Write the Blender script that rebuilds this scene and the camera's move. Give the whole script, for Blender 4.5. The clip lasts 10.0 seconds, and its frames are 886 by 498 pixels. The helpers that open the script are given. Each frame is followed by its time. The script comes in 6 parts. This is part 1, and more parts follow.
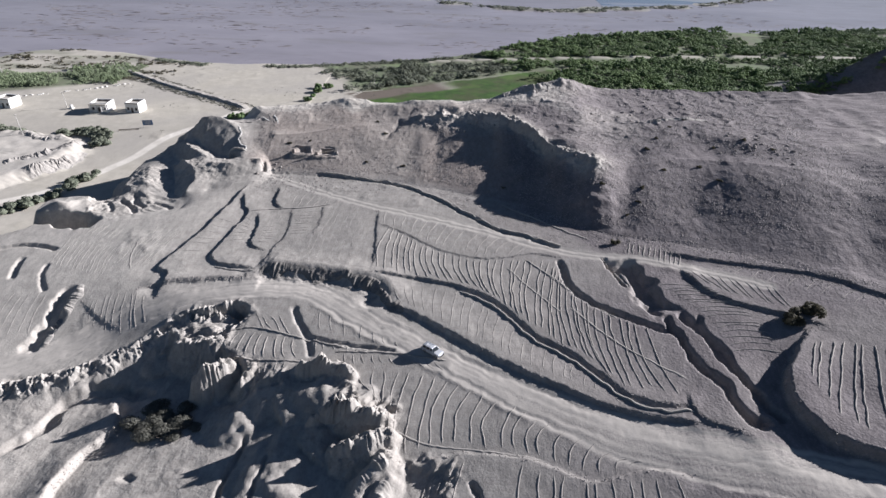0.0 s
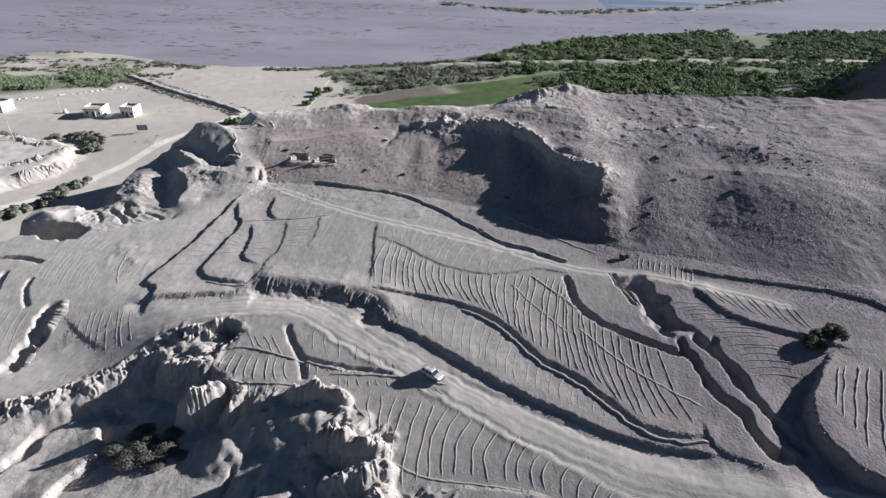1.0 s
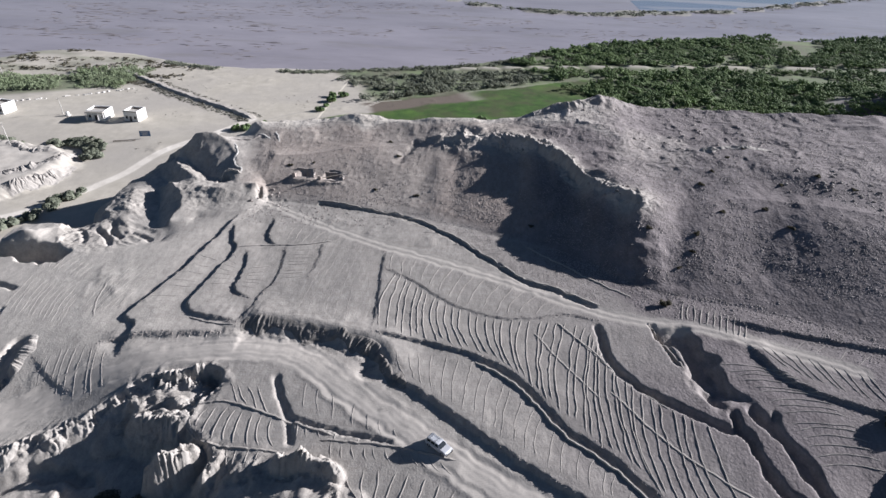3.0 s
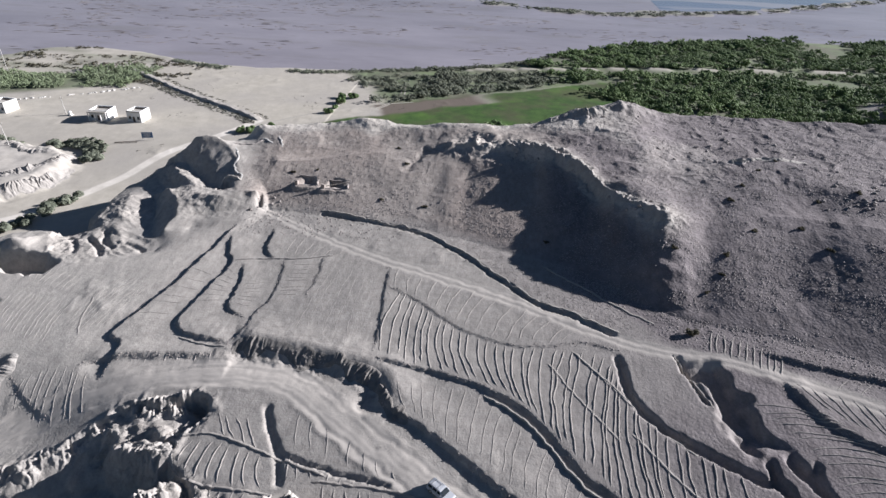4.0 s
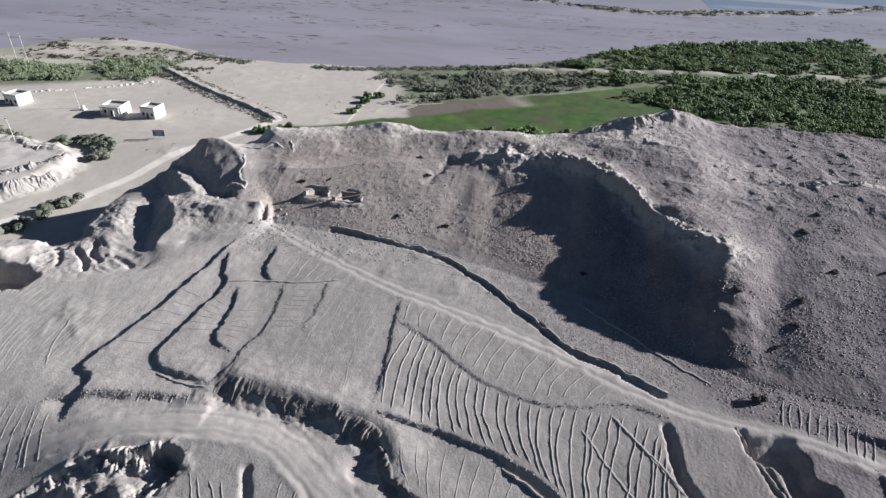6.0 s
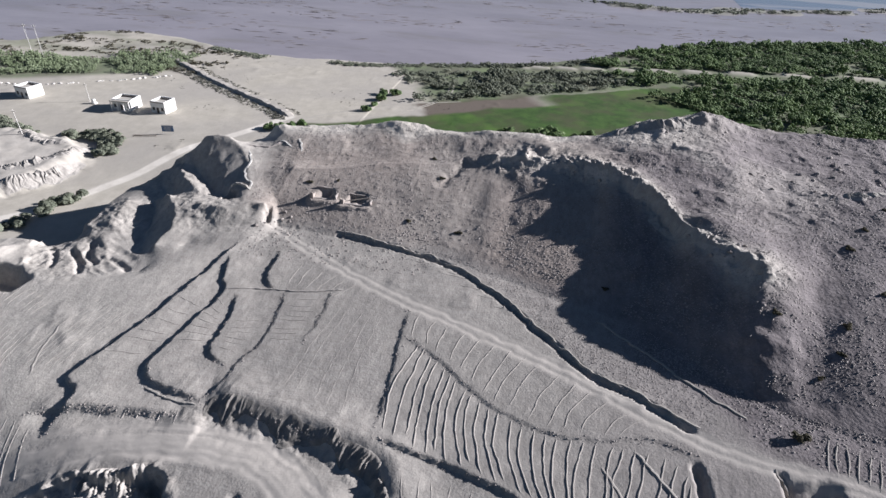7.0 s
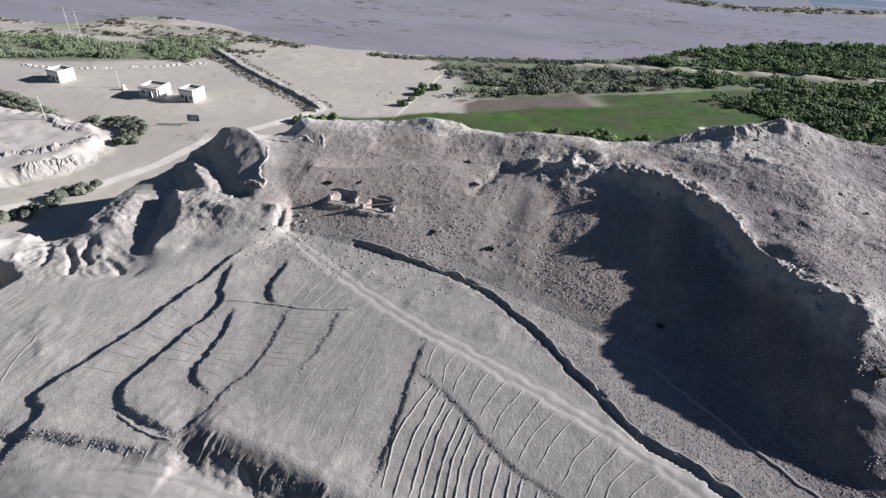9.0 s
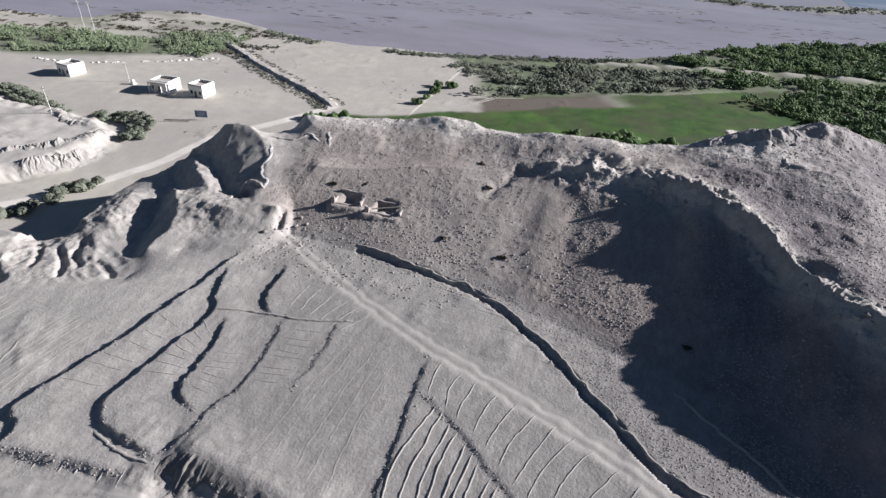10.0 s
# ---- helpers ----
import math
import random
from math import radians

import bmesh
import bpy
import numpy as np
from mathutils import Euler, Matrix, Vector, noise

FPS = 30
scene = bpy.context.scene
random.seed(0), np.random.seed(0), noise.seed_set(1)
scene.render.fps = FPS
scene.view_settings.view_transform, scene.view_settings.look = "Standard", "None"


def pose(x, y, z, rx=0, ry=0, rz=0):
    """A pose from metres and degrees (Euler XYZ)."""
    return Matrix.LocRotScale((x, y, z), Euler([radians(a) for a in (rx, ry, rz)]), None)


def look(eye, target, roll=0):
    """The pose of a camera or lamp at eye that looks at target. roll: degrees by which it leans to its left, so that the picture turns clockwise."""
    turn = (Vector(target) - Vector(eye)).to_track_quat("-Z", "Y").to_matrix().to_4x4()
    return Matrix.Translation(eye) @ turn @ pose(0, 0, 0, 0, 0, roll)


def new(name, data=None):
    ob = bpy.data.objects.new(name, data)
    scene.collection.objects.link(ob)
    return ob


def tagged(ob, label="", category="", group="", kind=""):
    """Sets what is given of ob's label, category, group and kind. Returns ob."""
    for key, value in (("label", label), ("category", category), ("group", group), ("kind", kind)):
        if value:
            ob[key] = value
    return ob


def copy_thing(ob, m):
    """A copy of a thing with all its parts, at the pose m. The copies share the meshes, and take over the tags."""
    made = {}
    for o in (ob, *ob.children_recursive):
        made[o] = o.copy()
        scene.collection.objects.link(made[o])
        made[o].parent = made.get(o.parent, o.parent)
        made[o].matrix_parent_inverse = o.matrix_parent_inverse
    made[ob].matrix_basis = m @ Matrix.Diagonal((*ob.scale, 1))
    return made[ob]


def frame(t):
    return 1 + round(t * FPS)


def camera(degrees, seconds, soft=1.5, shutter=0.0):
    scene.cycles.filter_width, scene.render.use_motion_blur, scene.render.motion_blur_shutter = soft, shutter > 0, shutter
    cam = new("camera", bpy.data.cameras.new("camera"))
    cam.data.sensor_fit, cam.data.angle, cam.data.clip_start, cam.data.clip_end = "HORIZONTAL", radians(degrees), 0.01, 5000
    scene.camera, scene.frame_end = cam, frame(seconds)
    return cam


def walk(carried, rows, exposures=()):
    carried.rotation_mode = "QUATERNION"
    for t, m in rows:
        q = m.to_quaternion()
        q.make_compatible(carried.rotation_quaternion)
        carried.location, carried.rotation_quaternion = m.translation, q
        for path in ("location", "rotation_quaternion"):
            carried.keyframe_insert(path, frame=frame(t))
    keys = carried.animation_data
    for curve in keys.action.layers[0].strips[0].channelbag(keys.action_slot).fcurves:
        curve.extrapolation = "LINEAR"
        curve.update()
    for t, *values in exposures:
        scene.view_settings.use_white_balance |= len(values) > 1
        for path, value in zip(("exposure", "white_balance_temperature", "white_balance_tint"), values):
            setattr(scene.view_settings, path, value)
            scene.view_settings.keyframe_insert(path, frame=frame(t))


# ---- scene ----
cam = camera(72.5, 10.0, soft=1.5)
PATH = [
    (0, (2.487, 0.249, 86.004), (2.432, 1.964, 84.977), 1.7),
    (0.5, (2.587, 3.574, 85.819), (2.528, 5.289, 84.793), 1.7),
    (1, (2.503, 7.433, 85.435), (2.44, 9.149, 84.41), 1.7),
    (1.5, (2.572, 11.794, 85.113), (2.495, 13.509, 84.087), 1.7),
    (2, (2.602, 16.428, 84.815), (2.511, 18.141, 83.787), 1.8),
    (2.5, (2.762, 21.404, 84.463), (2.651, 23.115, 83.433), 1.9),
    (4, (2.786, 36.734, 82.652), (2.613, 38.435, 81.615), 2.1),
    (4.5, (2.597, 41.574, 81.94), (2.4, 43.27, 80.899), 2.2),
    (5, (2.461, 46.206, 81.094), (2.241, 47.897, 80.05), 2.2),
    (5.5, (2.704, 50.744, 80.112), (2.457, 52.43, 79.066), 2.2),
    (7, (2.342, 63.397, 76.772), (2.011, 65.062, 75.713), 2.4),
    (7.5, (2.178, 67.379, 75.555), (1.813, 69.034, 74.493), 2.4),
    (8, (1.897, 71.398, 74.217), (1.497, 73.042, 73.152), 2.5),
    (8.5, (1.666, 75.257, 72.83), (1.233, 76.891, 71.762), 2.5),
    (9, (1.419, 78.83, 71.576), (0.957, 80.454, 70.504), 2.6),
    (9.5, (1.222, 82.434, 70.279), (0.731, 84.048, 69.206), 2.6),
    (10, (0.881, 86.212, 68.844), (0.364, 87.816, 67.769), 2.6),
]
walk(cam, [(t, look(eye, target, roll)) for t, eye, target, roll in PATH], exposures=[(0, 1.03, 6000, 14), (5, 1.01, 6000, 14), (10, 0.97, 6000, 14)])

# ---- light: a low sun over clear desert air ----
SUN_AZIMUTH, SUN_HEIGHT = 67.0, 21.0          # degrees clockwise from the walk's first heading, and above the horizon
world = bpy.data.worlds.new("sky")
scene.world = world
world.use_nodes = True
sky = world.node_tree.nodes.new("ShaderNodeTexSky")
sky.sky_type, sky.sun_disc = "NISHITA", False
sky.sun_elevation, sky.sun_rotation = radians(SUN_HEIGHT), radians(SUN_AZIMUTH)
sky.air_density, sky.dust_density, sky.ozone_density = 1.0, 0.4, 3.0
back = world.node_tree.nodes["Background"]
back.inputs["Strength"].default_value = 0.022
world.node_tree.links.new(sky.outputs["Color"], back.inputs["Color"])
sun = new("sun", bpy.data.lights.new("sun", "SUN"))
sun.data.energy, sun.data.angle, sun.data.color = 5.0, radians(0.53), (1.0, 0.963, 0.905)
sun_way = Vector((math.sin(radians(SUN_AZIMUTH)) * math.cos(radians(SUN_HEIGHT)), math.cos(radians(SUN_AZIMUTH)) * math.cos(radians(SUN_HEIGHT)), math.sin(radians(SUN_HEIGHT))))
sun.matrix_world = look(sun_way * 400 + Vector((0, 150, 0)), (0, 150, 0))

# ---- materials ----
def material(name):
    m = bpy.data.materials.new(name)
    m.use_nodes = True
    nt = m.node_tree
    return m, nt, nt.nodes["Principled BSDF"]


def node(nt, kind, **settings):
    n = nt.nodes.new(kind)
    for key, value in settings.items():
        if key in n.inputs:
            n.inputs[key].default_value = value
    return n


def math_node(nt, op, a, b=None, c=None, clamp=False):
    n = nt.nodes.new("ShaderNodeMath")
    n.operation, n.use_clamp = op, clamp
    for k, v in enumerate((a, b, c)):
        if v is None:
            continue
        if isinstance(v, (int, float)):
            n.inputs[k].default_value = v
        else:
            nt.links.new(v, n.inputs[k])
    return n.outputs[0]


def mix(nt, fac, a, b, blend="MIX"):
    n = nt.nodes.new("ShaderNodeMix")
    n.data_type, n.blend_type, n.clamp_factor = "RGBA", blend, True
    for k, v in ((0, fac), (6, a), (7, b)):
        if isinstance(v, (int, float)):
            n.inputs[k].default_value = v
        elif isinstance(v, tuple):
            n.inputs[k].default_value = (*v, 1)
        else:
            nt.links.new(v, n.inputs[k])
    return n.outputs[2]


def noise_tex(nt, where, scale, detail=4, rough=0.55, stretch=None, turn=0.0):
    n = node(nt, "ShaderNodeTexNoise", Scale=scale, Detail=detail, Roughness=rough)
    if stretch:
        mp = nt.nodes.new("ShaderNodeMapping")
        mp.inputs["Scale"].default_value = stretch
        mp.inputs["Rotation"].default_value = (0, 0, radians(turn))
        nt.links.new(where, mp.inputs["Vector"])
        where = mp.outputs["Vector"]
    nt.links.new(where, n.inputs["Vector"])
    return n.outputs["Fac"]


def voronoi_tex(nt, where, scale, feature="F1", output="Distance"):
    n = nt.nodes.new("ShaderNodeTexVoronoi")
    n.feature = feature
    n.inputs["Scale"].default_value = scale
    nt.links.new(where, n.inputs["Vector"])
    return n.outputs[output]


def ramp(nt, fac, lo, hi, a=0.0, b=1.0):
    n = nt.nodes.new("ShaderNodeMapRange")
    n.clamp = True
    n.inputs["From Min"].default_value, n.inputs["From Max"].default_value = lo, hi
    n.inputs["To Min"].default_value, n.inputs["To Max"].default_value = a, b
    nt.links.new(fac, n.inputs["Value"])
    return n.outputs["Result"]


def bump(nt, bsdf, height, strength, distance):
    n = node(nt, "ShaderNodeBump", Strength=strength, Distance=distance)
    nt.links.new(height, n.inputs["Height"])
    nt.links.new(n.outputs["Normal"], bsdf.inputs["Normal"])


def plain(name, colour, rough=0.8, spread=0.12, scale=3.0, metal=0.0, relief=0.01, vary=0.0, spec=0.3):
    """A painted, woven or earthen surface: uneven in tone at two scales, with fine relief."""
    m, nt, bsdf = material(name)
    place = nt.nodes.new("ShaderNodeTexCoord").outputs["Object"]
    big, small = noise_tex(nt, place, scale, 3), noise_tex(nt, place, scale * 9, 4)
    tone = math_node(nt, "ADD", math_node(nt, "MULTIPLY", big, 0.6), math_node(nt, "MULTIPLY", small, 0.4))
    dark, light = tuple(c * (1 - spread) for c in colour), tuple(min(1, c * (1 + spread)) for c in colour)
    col = mix(nt, ramp(nt, tone, 0.3, 0.7), dark, light)
    if vary:
        who = nt.nodes.new("ShaderNodeObjectInfo").outputs["Random"]
        col = mix(nt, 1.0, col, mix(nt, who, (1 - vary,) * 3, (1 + vary,) * 3), "MULTIPLY")
    nt.links.new(col, bsdf.inputs["Base Color"])
    bsdf.inputs["Roughness"].default_value, bsdf.inputs["Metallic"].default_value = rough, metal
    bsdf.inputs["Specular IOR Level"].default_value = spec
    if relief:
        bump(nt, bsdf, small, 0.6, relief)
    return m


def ground_material():
    """Dry valley soil: which kind lies where comes from the sheet's own attributes."""
    m, nt, bsdf = material("valley_soil")
    place = nt.nodes.new("ShaderNodeTexCoord").outputs["Object"]

    def share(key):
        n = nt.nodes.new("ShaderNodeAttribute")
        n.attribute_name = key
        return n.outputs["Fac"]

    wide, mid, fine = noise_tex(nt, place, 0.03, 4), noise_tex(nt, place, 0.22, 5, 0.6), noise_tex(nt, place, 3.4, 6, 0.7)
    clods = voronoi_tex(nt, place, 2.4)
    stones = voronoi_tex(nt, place, 1.7)
    pebbles = voronoi_tex(nt, place, 4.2)
    furrow = noise_tex(nt, place, 1.0, 4, 0.6, (0.16, 1.7, 1.0), 68)
    ploughed = noise_tex(nt, place, 0.5, 4, 0.6, (1.9, 0.12, 1.0), 14)
    field = mix(nt, ramp(nt, wide, 0.35, 0.65), (0.305, 0.286, 0.264), (0.382, 0.355, 0.327))
    field = mix(nt, ramp(nt, mid, 0.3, 0.75, 0, 0.5), field, (0.425, 0.39, 0.356))
    field = mix(nt, ramp(nt, furrow, 0.42, 0.6, 0.0, 0.28), field, (0.285, 0.259, 0.235))
    field = mix(nt, ramp(nt, ploughed, 0.5, 0.66, 0.0, 0.25), field, (0.49, 0.45, 0.405))
    gravel = mix(nt, ramp(nt, mid, 0.3, 0.7), (0.183, 0.163, 0.166), (0.266, 0.238, 0.242))
    gravel = mix(nt, ramp(nt, stones, 0.1, 0.5, 0.5, 0.0), gravel, (0.308, 0.28, 0.281))
    gravel = mix(nt, ramp(nt, pebbles, 0.2, 0.5, 0.0, 0.3), gravel, (0.145, 0.124, 0.116))
    sand = mix(nt, ramp(nt, mid, 0.35, 0.7), (0.43, 0.395, 0.337), (0.515, 0.475, 0.41))
    sand = mix(nt, ramp(nt, wide, 0.4, 0.62, 0, 0.7), sand, (0.40, 0.37, 0.335))
    road = mix(nt, ramp(nt, noise_tex(nt, place, 0.5, 4), 0.3, 0.7), (0.43, 0.396, 0.36), (0.52, 0.478, 0.434))
    rock = mix(nt, ramp(nt, mid, 0.3, 0.7), (0.34, 0.312, 0.283), (0.46, 0.424, 0.385))
    rock = mix(nt, ramp(nt, noise_tex(nt, place, 0.8, 5, 0.7), 0.5, 0.72, 0, 0.6), rock, (0.20, 0.182, 0.166))
    streak = noise_tex(nt, place, 0.035, 5, 0.62, (0.35, 1.6, 1.0))
    mud = mix(nt, ramp(nt, streak, 0.38, 0.62), (0.285, 0.262, 0.282), (0.355, 0.326, 0.345))
    mud = mix(nt, ramp(nt, noise_tex(nt, place, 0.09, 5, 0.7, (0.3, 1.5, 1.0)), 0.66, 0.74, 0, 0.75), mud, (0.15, 0.135, 0.135))
    grass = mix(nt, ramp(nt, mid, 0.35, 0.65), (0.042, 0.08, 0.024), (0.066, 0.122, 0.032))
    grass = mix(nt, ramp(nt, noise_tex(nt, place, 0.035, 3), 0.54, 0.66, 0, 0.8), grass, (0.10, 0.175, 0.04))
    grass = mix(nt, ramp(nt, noise_tex(nt, place, 0.06, 4, 0.6), 0.42, 0.62, 0, 0.65), grass, (0.085, 0.08, 0.05))
    col = mix(nt, share("gravel"), field, gravel)
    col = mix(nt, share("ochre"), col, mix(nt, ramp(nt, pebbles, 0.15, 0.5, 0.0, 0.5), mix(nt, ramp(nt, mid, 0.3, 0.7), (0.345, 0.295, 0.262), (0.435, 0.373, 0.332)), (0.27, 0.226, 0.2)))
    col = mix(nt, share("sand"), col, sand)
    col = mix(nt, share("rock"), col, rock)
    col = mix(nt, share("pale_tone"), col, mix(nt, ramp(nt, mid, 0.3, 0.7), (0.60, 0.553, 0.49), (0.74, 0.69, 0.62)))
    col = mix(nt, share("mud"), col, mud)
    col = mix(nt, share("wet"), col, (0.15, 0.125, 0.105))
    col = mix(nt, share("grass"), col, grass)
    col = mix(nt, 1.0, col, mix(nt, ramp(nt, fine, 0.32, 0.68), (0.92,) * 3, (1.07,) * 3), "MULTIPLY")
    specks = noise_tex(nt, place, 0.9, 6, 0.7, (1.0, 0.45, 1.0))
    rugged = math_node(nt, "SUBTRACT", 1.0, math_node(nt, "MULTIPLY", math_node(nt, "ADD", share("mud"), share("sand"), clamp=True), 0.75))
    col = mix(nt, rugged, col, mix(nt, 1.0, col, mix(nt, ramp(nt, specks, 0.36, 0.64), (0.83, 0.83, 0.835), (1.11,) * 3), "MULTIPLY"))
    col = mix(nt, share("road"), col, road)
    nt.links.new(col, bsdf.inputs["Base Color"])
    bsdf.inputs["Roughness"].default_value = 0.92
    bsdf.inputs["Specular IOR Level"].default_value = 0.15
    stony = math_node(nt, "MULTIPLY", math_node(nt, "SUBTRACT", 0.6, stones), math_node(nt, "MULTIPLY", share("gravel"), 0.9))
    cloddy = math_node(nt, "MULTIPLY", math_node(nt, "SUBTRACT", 0.6, clods), 0.38)
    rough = math_node(nt, "ADD", math_node(nt, "ADD", stony, cloddy), math_node(nt, "MULTIPLY", fine, 0.8))
    calm = math_node(nt, "SUBTRACT", 1.0, math_node(nt, "MULTIPLY", math_node(nt, "ADD", math_node(nt, "ADD", share("mud"), share("sand"), clamp=True), share("road"), clamp=True), 0.8))
    rough = math_node(nt, "ADD", rough, math_node(nt, "MULTIPLY", math_node(nt, "MULTIPLY", noise_tex(nt, place, 1.5, 5, 0.65), share("rock")), 3.0))
    bump(nt, bsdf, math_node(nt, "MULTIPLY", rough, calm), 0.65, 0.1)
    return m


def leaf_material(name, dark, light, scale=0.5, sheer=0.45):
    m, nt, bsdf = material(name)
    place = nt.nodes.new("ShaderNodeTexCoord").outputs["Object"]
    isle = nt.nodes.new("ShaderNodeNewGeometry").outputs["Random Per Island"]
    patch = noise_tex(nt, place, scale * 0.06, 3)
    tuft = noise_tex(nt, place, scale * 0.9, 3)
    tone = math_node(nt, "ADD", math_node(nt, "MULTIPLY", isle, 0.2), math_node(nt, "ADD", math_node(nt, "MULTIPLY", ramp(nt, patch, 0.34, 0.66), 0.5), math_node(nt, "MULTIPLY", ramp(nt, tuft, 0.3, 0.7), 0.3)))
    col = mix(nt, tone, dark, light)
    nt.links.new(col, bsdf.inputs["Base Color"])
    bsdf.inputs["Roughness"].default_value = 0.7
    bsdf.inputs["Specular IOR Level"].default_value = 0.2
    if sheer:
        glow = nt.nodes.new("ShaderNodeBsdfTranslucent")
        nt.links.new(col, glow.inputs["Color"])
        both = nt.nodes.new("ShaderNodeMixShader")
        both.inputs[0].default_value = sheer
        nt.links.new(bsdf.outputs[0], both.inputs[1])
        nt.links.new(glow.outputs[0], both.inputs[2])
        nt.links.new(both.outputs[0], nt.nodes["Material Output"].inputs["Surface"])
    return m


def water_material():
    m, nt, bsdf = material("silty_water")
    place = nt.nodes.new("ShaderNodeTexCoord").outputs["Object"]
    streak = noise_tex(nt, place, 0.012, 7, 0.68, (0.6, 1.3, 1), 12)
    pools = noise_tex(nt, place, 0.03, 6, 0.65, (0.5, 1.5, 1), 10)
    col = mix(nt, ramp(nt, streak, 0.36, 0.64), (0.275, 0.25, 0.275), (0.36, 0.33, 0.36))
    col = mix(nt, ramp(nt, pools, 0.55, 0.68, 0, 0.55), col, (0.25, 0.225, 0.21))
    col = mix(nt, ramp(nt, noise_tex(nt, place, 0.16, 5, 0.7, (0.4, 1.4, 1), 10), 0.6, 0.72, 0, 0.4), col, (0.21, 0.19, 0.19))
    nt.links.new(col, bsdf.inputs["Base Color"])
    bsdf.inputs["Roughness"].default_value = 0.22
    bsdf.inputs["IOR"].default_value = 1.33
    bump(nt, bsdf, noise_tex(nt, place, 0.7, 4, 0.6, (0.6, 1.4, 1)), 0.25, 0.12)
    return m


SOIL = ground_material()
WATER = water_material()
LEAF_GREEN = leaf_material("willow_leaves", (0.085, 0.135, 0.062), (0.24, 0.32, 0.135), 0.8, 0.25)
LEAF_GREY = leaf_material("tamarisk_leaves", (0.115, 0.13, 0.095), (0.26, 0.275, 0.21), 0.8, 0.2)
LEAF_REED = leaf_material("reed_leaves", (0.18, 0.23, 0.12), (0.34, 0.39, 0.26), 0.8, 0.25)
LEAF_THORN = leaf_material("thorn_leaves", (0.10, 0.10, 0.085), (0.25, 0.245, 0.21))
LEAF_DRY = leaf_material("dry_scrub", (0.07, 0.065, 0.045), (0.16, 0.145, 0.10))
WHITEWASH = plain("whitewashed_plaster", (0.78, 0.765, 0.74), 0.9, 0.06, 0.6, relief=0.01)
PLASTER_BROWN = plain("mud_plaster_band", (0.36, 0.31, 0.27), 0.9, 0.1, 0.8)
ROOF_MUD = plain("mud_roof", (0.44, 0.41, 0.37), 0.95, 0.1, 0.8, relief=0.02)
DARK_WOOD = plain("dark_painted_wood", (0.10, 0.085, 0.075), 0.6, 0.2, 2)
GREY_WOOD = plain("weathered_wood", (0.27, 0.24, 0.21), 0.85, 0.2, 4)
CONCRETE = plain("pale_concrete", (0.55, 0.53, 0.50), 0.9, 0.1, 1.2, relief=0.01)
STONE = plain("grey_field_stone", (0.34, 0.305, 0.285), 0.92, 0.18, 2.0, vary=0.25, relief=0.03)
MUD_WALL = plain("rammed_earth", (0.36, 0.31, 0.28), 0.95, 0.12, 0.9, relief=0.03)
BLUE_PAINT = plain("faded_blue_paint", (0.10, 0.17, 0.30), 0.6, 0.12, 1.5, relief=0)
STEEL = plain("galvanised_steel", (0.5, 0.5, 0.5), 0.45, 0.1, 2, metal=0.8, relief=0)
CAR_PAINT = plain("silver_car_paint", (0.62, 0.63, 0.66), 0.3, 0.03, 1.0, metal=0.3, relief=0, spec=0.5)
RUBBER = plain("black_rubber", (0.025, 0.025, 0.025), 0.85, 0.1, 8, relief=0)
GLASS_DARK = plain("tinted_glass", (0.03, 0.035, 0.04), 0.08, 0.05, 2, relief=0, spec=0.6)
BARK = plain("grey_bark", (0.16, 0.13, 0.10), 0.95, 0.2, 6)


# ---- terrain arithmetic ----
def lattice(ix, iy, seed):
    """A random number from 0 to 1 for each lattice corner."""
    h = (ix.astype(np.int64) * 374761393 + iy.astype(np.int64) * 668265263 + seed * 1442695041) & 0xFFFFFFFF
    h = ((h ^ (h >> 13)) * 1274126177) & 0xFFFFFFFF
    h = ((h ^ (h >> 16)) * 2246822519) & 0xFFFFFFFF
    return ((h ^ (h >> 15)) & 0xFFFFFF) / float(0xFFFFFF)


def vnoise(x, y, seed=0):
    """Smooth noise from -1 to 1."""
    ix, iy = np.floor(x), np.floor(y)
    fx, fy = x - ix, y - iy
    fx, fy = fx * fx * fx * (fx * (fx * 6 - 15) + 10), fy * fy * fy * (fy * (fy * 6 - 15) + 10)
    a, b = lattice(ix, iy, seed), lattice(ix + 1, iy, seed)
    c, d = lattice(ix, iy + 1, seed), lattice(ix + 1, iy + 1, seed)
    return 2 * ((a + (b - a) * fx) * (1 - fy) + (c + (d - c) * fx) * fy) - 1


def fbm(x, y, size, octaves=4, seed=0, gain=0.5):
    total, amp, norm = 0.0, 1.0, 0.0
    for k in range(octaves):
        total = total + amp * vnoise(x / size + 17.3 * k, y / size - 9.1 * k, seed + k)
        norm += amp
        amp, size = amp * gain, size / 2.03
    return total / norm


def ridged(x, y, size, octaves=4, seed=0, gain=0.55):
    """Sharp crests between rounded hollows, 0 to 1."""
    total, amp, norm = 0.0, 1.0, 0.0
    for k in range(octaves):
        total = total + amp * (1 - np.abs(vnoise(x / size + 31.7 * k, y / size + 5.9 * k, seed + k)))
        norm += amp
        amp, size = amp * gain, size / 2.1
    return total / norm


def step(a, b, v):
    t = np.clip((v - a) / (b - a), 0, 1)
    return t * t * (3 - 2 * t)


